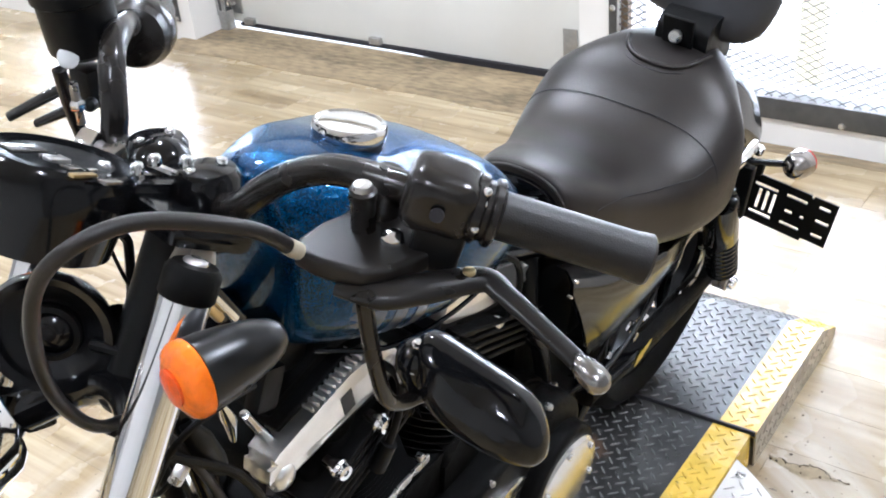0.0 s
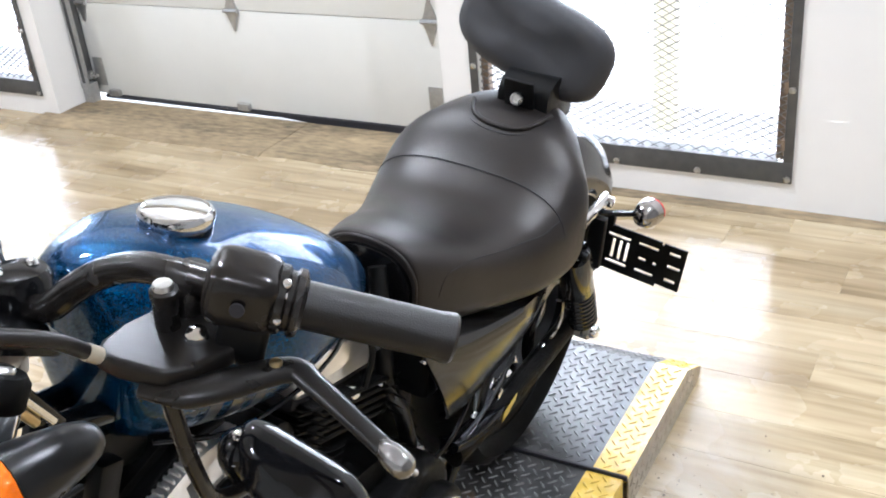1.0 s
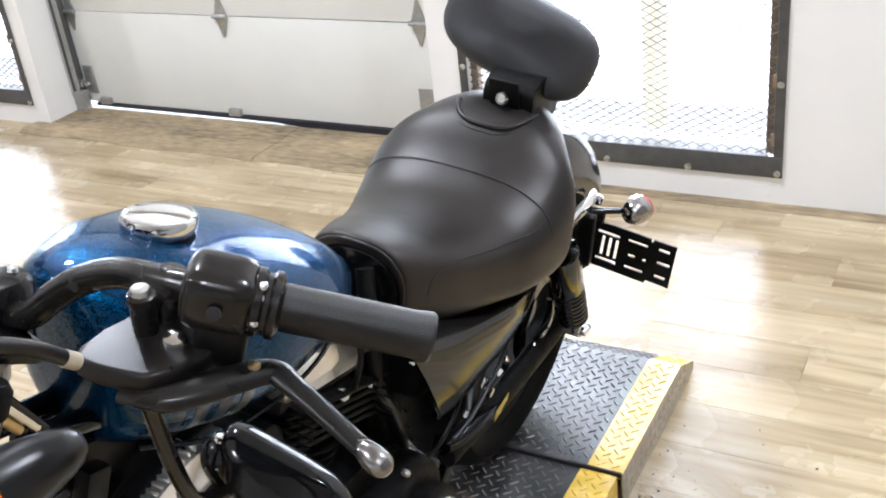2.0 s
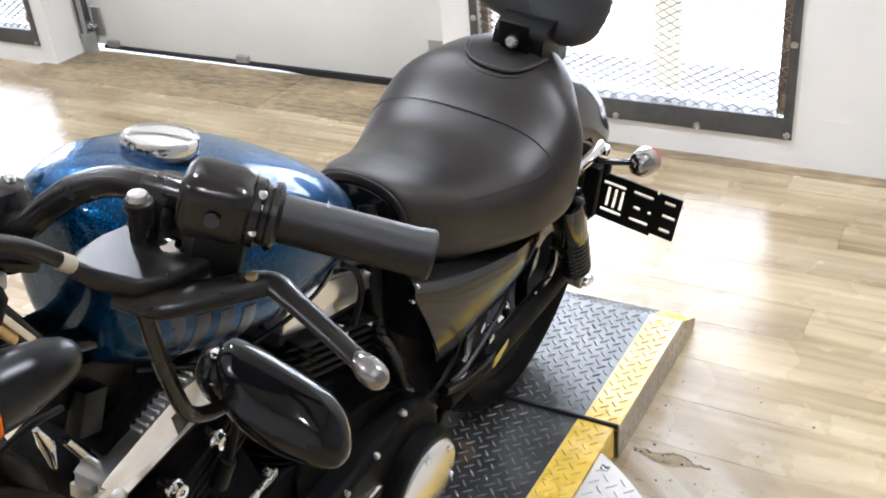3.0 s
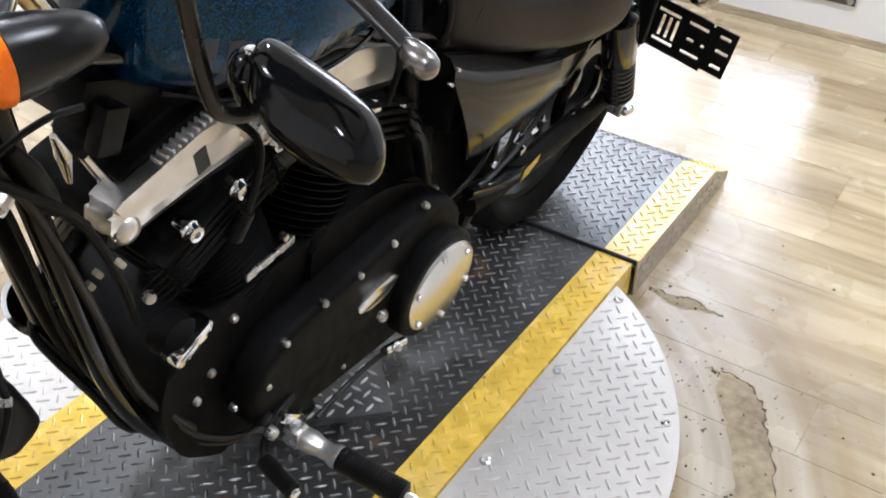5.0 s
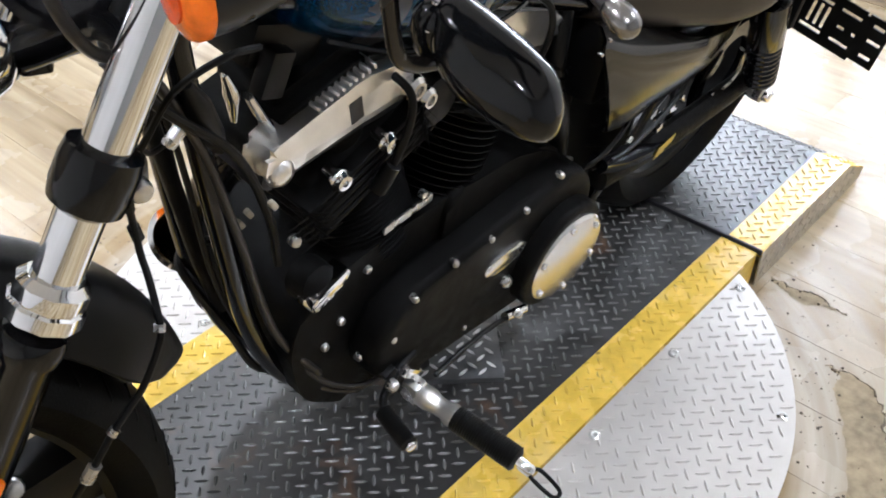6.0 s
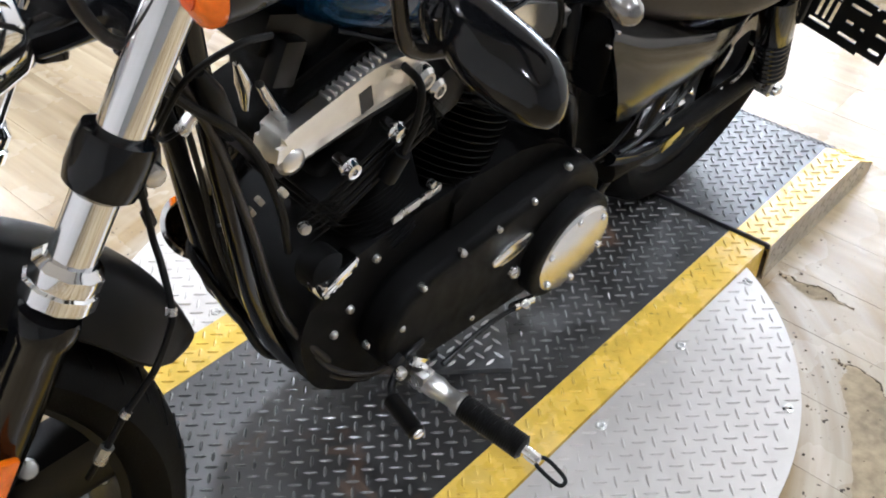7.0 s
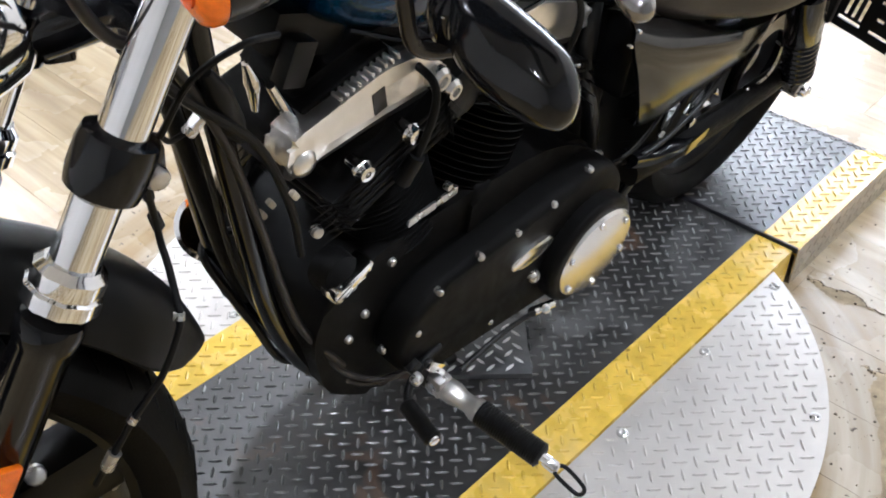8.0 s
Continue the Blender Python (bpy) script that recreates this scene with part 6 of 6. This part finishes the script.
    loop = [(0.804, 0.338, 0.208), (0.799, 0.348, 0.208), (0.803, 0.378, 0.207), (0.811, 0.385, 0.207), (0.819, 0.379, 0.207), (0.818, 0.348, 0.208), (0.813, 0.338, 0.208), (0.804, 0.338, 0.208)]
    part("feeler_loop", tube(loop, 0.003, 8, 5), SATIN, pg, "black wire loop")
    sp = part("shift_peg", lathe([(0.011, 0)] + [(0.0125 - 0.0008 * (k % 2), 0.003 + 0.0027 * k) for k in range(22)] + [(0.0125, 0.062), (0.008, 0.066)], (0.897, 0.15, 0.231), (0.25, 1, 0.06), 16), RUBBER, BIKE, "ribbed rubber shift peg")
    part("peg_end", dome_bolt((0.913, 0.214, 0.235), (0.25, 1, 0.06), 0.008, 0.004), CHROME, sp)
    part("shift_lever", tube([(0.897, 0.152, 0.231), (0.885, 0.14, 0.245), (0.85, 0.13, 0.262), (0.815, 0.125, 0.262)], 0.006, 10, 4), SATIN, BIKE, "black shift lever")
    rod = part("shift_rod", tube([(0.79, 0.15, 0.213), (0.69, 0.15, 0.222), (0.585, 0.15, 0.201)], 0.0042, 8, 3), SATIN, BIKE, "thin shift rod")
    part("rod_end", tube([(0.635, 0.15, 0.217), (0.585, 0.152, 0.2)], [0.0075, 0.007], 10, 1), CHROME, rod, "bright rod end")
    part("rod_bolt", dome_bolt((0.612, 0.155, 0.212), (0.3, 0.6, 0.7), 0.009, 0.01), CHROME, rod)
    part("control_plate", box((0.02, 0.02, 0.09), (0.85, 0.125, 0.235), 0.004, (0, 30, 0)), SATIN, BIKE)
    part("chrome_link", box((0.016, 0.014, 0.05), (0.835, 0.14, 0.25), 0.003, (0, 45, 0)), CHROME, BIKE, "bright link")
    part("control_bolt", dome_bolt((0.876, 0.142, 0.26), (0, 1, 0), 0.009, 0.009), STEEL, BIKE)
    part("side_stand", tube([(0.8, 0.06, 0.15), (0.76, 0.06, 0.1), (0.7, 0.05, 0.052), (0.66, 0.045, 0.031)], 0.0105, 10, 4), SATIN, BIKE, "black side stand")
    # right side brake pedal loop and cover
    loop = [(1.0, -0.05, 0.46), (1.022, -0.05, 0.472), (1.045, -0.05, 0.478), (1.058, -0.048, 0.47), (1.063, -0.03, 0.455), (1.03, 0.0, 0.367), (0.99, 0.015, 0.272), (0.9, 0.0, 0.2)]
    part("brake_pedal", tube(loop, 0.0055, 8, 5), SATIN, BIKE, "black brake pedal rod")
    # the cup's golden tone is a reflection put into its colour
    cup = part("exhaust_shield", lathe([(0.012, -0.05), (0.03, -0.046), (0.041, -0.02), (0.043, 0.0), (0.039, 0.002), (0.036, -0.018), (0.026, -0.036), (0.004, -0.04)], (0.992, -0.125, 0.402), (0.75, 0.45, 0.45), 28), STRIPECHROME, BIKE, "cup-shaped chrome exhaust shield, golden from a painted-in reflection")
    part("cup_rim", ring_lathe([(0.038, 0.0), (0.045, -0.001), (0.045, 0.005), (0.038, 0.006)], (0.992, -0.125, 0.402), (0.75, 0.45, 0.45), 28), CHROME, cup, "bright rim")


def slotted_plate():
    """A pressed plate with slots cut through it, in the y-z plane."""
    bm = bmesh.new()
    ys, zs = [0.0], [0.0]
    slots = [(-0.076, -0.03, 0.023, 0.03), (-0.073, -0.029, -0.037, -0.03), (-0.0655, -0.059, -0.025, 0.019), (-0.0512, -0.0447, -0.025, 0.019), (-0.037, -0.0305, -0.025, 0.019), (-0.013, 0.027, 0.0245, 0.031), (-0.011, 0.027, -0.035, -0.0285), (-0.008, 0.0065, -0.0075, -0.001), (0.0218, 0.0288, -0.0078, -0.0015), (0.049, 0.071, 0.027, 0.034), (0.0505, 0.076, -0.002, 0.005), (0.051, 0.0725, -0.033, -0.0258)]
    # stepped outline: the outer third stands lower at its top
    slots += [(0.031, 0.036, 0.041, 0.047), (-0.1, 0.035, -0.06, -0.0535), (0.035, 0.1, -0.06, -0.0465)]
    Y0, Y1, Z0, Z1 = -0.087, 0.082, -0.0575, 0.0465
    ys = sorted({Y0, Y1, *[v for s in slots for v in s[:2] if Y0 < v < Y1]})
    zs = sorted({Z0, Z1, *[v for s in slots for v in s[2:] if Z0 < v < Z1]})
    verts = {}

    def vert(i, j, k):
        if (i, j, k) not in verts:
            verts[(i, j, k)] = bm.verts.new(((0.0, 0.004)[k], ys[i], zs[j]))
        return verts[(i, j, k)]

    def full(i, j):
        if not (0 <= i < len(ys) - 1 and 0 <= j < len(zs) - 1):
            return False
        y, z = (ys[i] + ys[i + 1]) / 2, (zs[j] + zs[j + 1]) / 2
        return not any(a < y < b and c < z < d for a, b, c, d in slots)

    for i in range(len(ys) - 1):
        for j in range(len(zs) - 1):
            if not full(i, j):
                continue
            for k in (0, 1):
                bm.faces.new([vert(i, j, k), vert(i + 1, j, k), vert(i + 1, j + 1, k), vert(i, j + 1, k)])
            for di, dj, p, q in ((-1, 0, (i, j), (i, j + 1)), (1, 0, (i + 1, j), (i + 1, j + 1)), (0, -1, (i, j), (i + 1, j)), (0, 1, (i, j + 1), (i + 1, j + 1))):
                if not full(i + di, j + dj):
                    bm.faces.new([vert(*p, 0), vert(*q, 0), vert(*q, 1), vert(*p, 1)])
    return bm


CREAM = material("cream plastic sleeve", (0.4, 0.35, 0.26), 0.4, var=0.15, vscale=90)
PLUG = material("pale plastic plug", (0.5, 0.46, 0.4), 0.45, var=0.15, vscale=90)


def build_cables():
    clutch = [(1.14, 0.21, 1.068), (1.175, 0.205, 1.1), (1.222, 0.172, 1.115), (1.256, 0.15, 1.105), (1.268, 0.125, 1.07), (1.265, 0.105, 1.01), (1.245, 0.085, 0.94), (1.205, 0.06, 0.87), (1.15, 0.04, 0.82), (1.1, 0.045, 0.72), (1.06, 0.055, 0.58), (1.01, 0.06, 0.4), (0.95, 0.08, 0.29)]
    c = part("clutch_cable", tube(clutch, 0.0052, 12, 6), GRIPRUBBER, BIKE, "black clutch cable")
    part("ferrule", tube([(1.138, 0.2115, 1.066), (1.146, 0.2095, 1.0735)], 0.0058, 10, 1), CREAM, c, "pale cream ferrule")
    hose = [(1.19, 0.07, 0.745), (1.184, 0.05, 0.715), (1.18, 0.05, 0.691), (1.174, 0.048, 0.655), (1.175, 0.054, 0.635), (1.182, 0.075, 0.62), (1.193, 0.102, 0.59), (1.202, 0.108, 0.57), (1.22, 0.11, 0.537), (1.237, 0.11, 0.518), (1.258, 0.11, 0.497), (1.273, 0.111, 0.479), (1.285, 0.11, 0.461), (1.3, 0.1, 0.42)]
    h = part("brake_hose", tube(hose, 0.0036, 10, 6), RUBBER, BIKE, "black brake hose")
    for p, q in (((1.255, 0.11, 0.5), (1.26, 0.11, 0.495)), ((1.192, 0.1, 0.592), (1.195, 0.103, 0.586))):
        part("hose_clip", tube([p, q], 0.0055, 8, 1), STEEL, h, "bright hose clip")
    part("hose_end", tube([(1.281, 0.111, 0.468), (1.29, 0.108, 0.448)], 0.007, 8, 1), STEEL, h)
    part("hose_fitting", tube([(1.174, 0.045, 0.662), (1.17, 0.045, 0.646)], 0.0062, 8, 1), SATIN, h)
    part("hose_fitting", tube([(1.184, 0.052, 0.72), (1.18, 0.05, 0.69)], 0.0055, 8, 1), SATIN, h)
    looms = (
        ([(1.14, 0.02, 0.83), (1.11, 0.03, 0.7), (1.07, 0.03, 0.5), (1.01, 0.03, 0.35), (0.94, 0.02, 0.25)], 0.0035),
        ([(1.19, 0.05, 0.85), (1.14, 0.055, 0.78), (1.07, 0.06, 0.7), (1.03, 0.065, 0.6), (1.0, 0.05, 0.5)], 0.005),
        ([(0.98, 0.06, 0.34), (0.95, 0.085, 0.28), (0.9, 0.11, 0.25), (0.84, 0.125, 0.255)], 0.004),
        ([(0.98, 0.05, 0.31), (0.94, 0.07, 0.245), (0.88, 0.09, 0.205), (0.8, 0.1, 0.2)], 0.004),
    )
    for k, (pts, r) in enumerate(looms):
        part("wire", tube(pts, r, 8, 5), RUBBER if k < 2 else GRIPRUBBER, BIKE, "black wire loom")
    part("oil_line", tube([(1.125, -0.005, 0.76), (1.1, -0.005, 0.66), (1.06, -0.01, 0.5), (1.03, -0.01, 0.4)], 0.009, 10, 4), WRINKLE, BIKE, "black oil line")
    part("cable_sleeve", tube([(1.112, 0.045, 0.79), (1.1, 0.045, 0.76), (1.086, 0.045, 0.723), (1.075, 0.045, 0.7)], [0.006, 0.0135, 0.013, 0.006], 14, 4), SATIN, BIKE, "black cable sleeve")
    part("wire", tube([(1.17, 0.06, 0.76), (1.15, 0.08, 0.82), (1.116, 0.1, 0.85), (1.08, 0.1, 0.845)], 0.0032, 8, 5), RUBBER, BIKE, "thin black wire")
    part("wire", tube([(1.19, 0.055, 0.77), (1.165, 0.05, 0.752), (1.15, 0.045, 0.735), (1.12, 0.04, 0.735)], 0.0028, 8, 5), RUBBER, BIKE, "thin black wire")
    part("wire_tie", box((0.02, 0.012, 0.01), (1.13, 0.05, 0.745), 0.003, (0, 40, 0)), STEEL, BIKE, "pale wire tie")
    part("wiring_plug", box((0.026, 0.022, 0.02), (1.113, 0.078, 0.987), 0.005, (20, 30, 10)), PLUG, BIKE, "white plastic wiring plug")
    part("wiring_plug", box((0.018, 0.014, 0.014), (1.1, 0.078, 0.975), 0.004, (0, -20, 30)), PLUG, BIKE, "white plastic wiring plug")
    part("wiring_plug", box((0.012, 0.012, 0.018), (1.123, 0.078, 0.983), 0.003, (0, 50, 10)), STEEL, BIKE, "pale wiring plug")
    for a, b, mat in (((1.143, 0.1, 0.991), (1.11, 0.1, 0.937), BRASS), ((1.13, 0.1, 0.987), (1.095, 0.1, 0.928), CHROME), ((1.136, 0.096, 0.986), (1.102, 0.096, 0.93), GLOSS), ((1.12, 0.098, 0.982), (1.086, 0.098, 0.92), GLOSS)):
        part("cable_end", tube([a, b], 0.0042, 10, 1), mat, BIKE, "straight cable end")
    part("stay", tube([(1.085, -0.04, 0.94), (1.081, -0.04, 0.923), (1.09, -0.04, 0.854), (1.114, -0.04, 0.81)], 0.0045, 8, 4), SATIN, BIKE, "thin black stay")
    part("wire", tube([(1.11, -0.03, 0.965), (1.106, -0.03, 0.942), (1.099, -0.03, 0.914), (1.092, -0.03, 0.89)], 0.0018, 8, 4), RUBBER, BIKE, "thin black wire")
    for p in ((1.042, 0.035, 0.575), (1.035, 0.04, 0.59), (1.037, 0.077, 0.63)):
        part("connector", box((0.007, 0.007, 0.013), p, 0.002, (0, 30, 0)), CREAM, BIKE, "pale wire connector")
    # front brake caliper and disc
    turned("brake_disc", ring_lathe([(0.09, -0.003), (0.145, -0.003), (0.145, 0.003), (0.09, 0.003)], (AXLE_F[0], 0.082, AXLE_F[2]), (0, 1, 0), 48), SATIN, BIKE, "steel brake disc")
    cal = part("brake_caliper", box((0.12, 0.06, 0.09), (1.3, 0.035, 0.37), 0.02, (0, 20, -15)), SATIN, BIKE, "black brake caliper")
    for p in ((1.335, 0.05, 0.415), (1.262, 0.05, 0.324)):
        part("caliper_bolt", dome_bolt(p, (0.2, 0.6, 0.7), 0.011, 0.009), STEEL, cal)


build_front_end()
build_bars()
build_signals()
build_tank()
build_seat()
build_engine()
build_frame()
build_cables()

# ---- floor planks ----
build_floor()
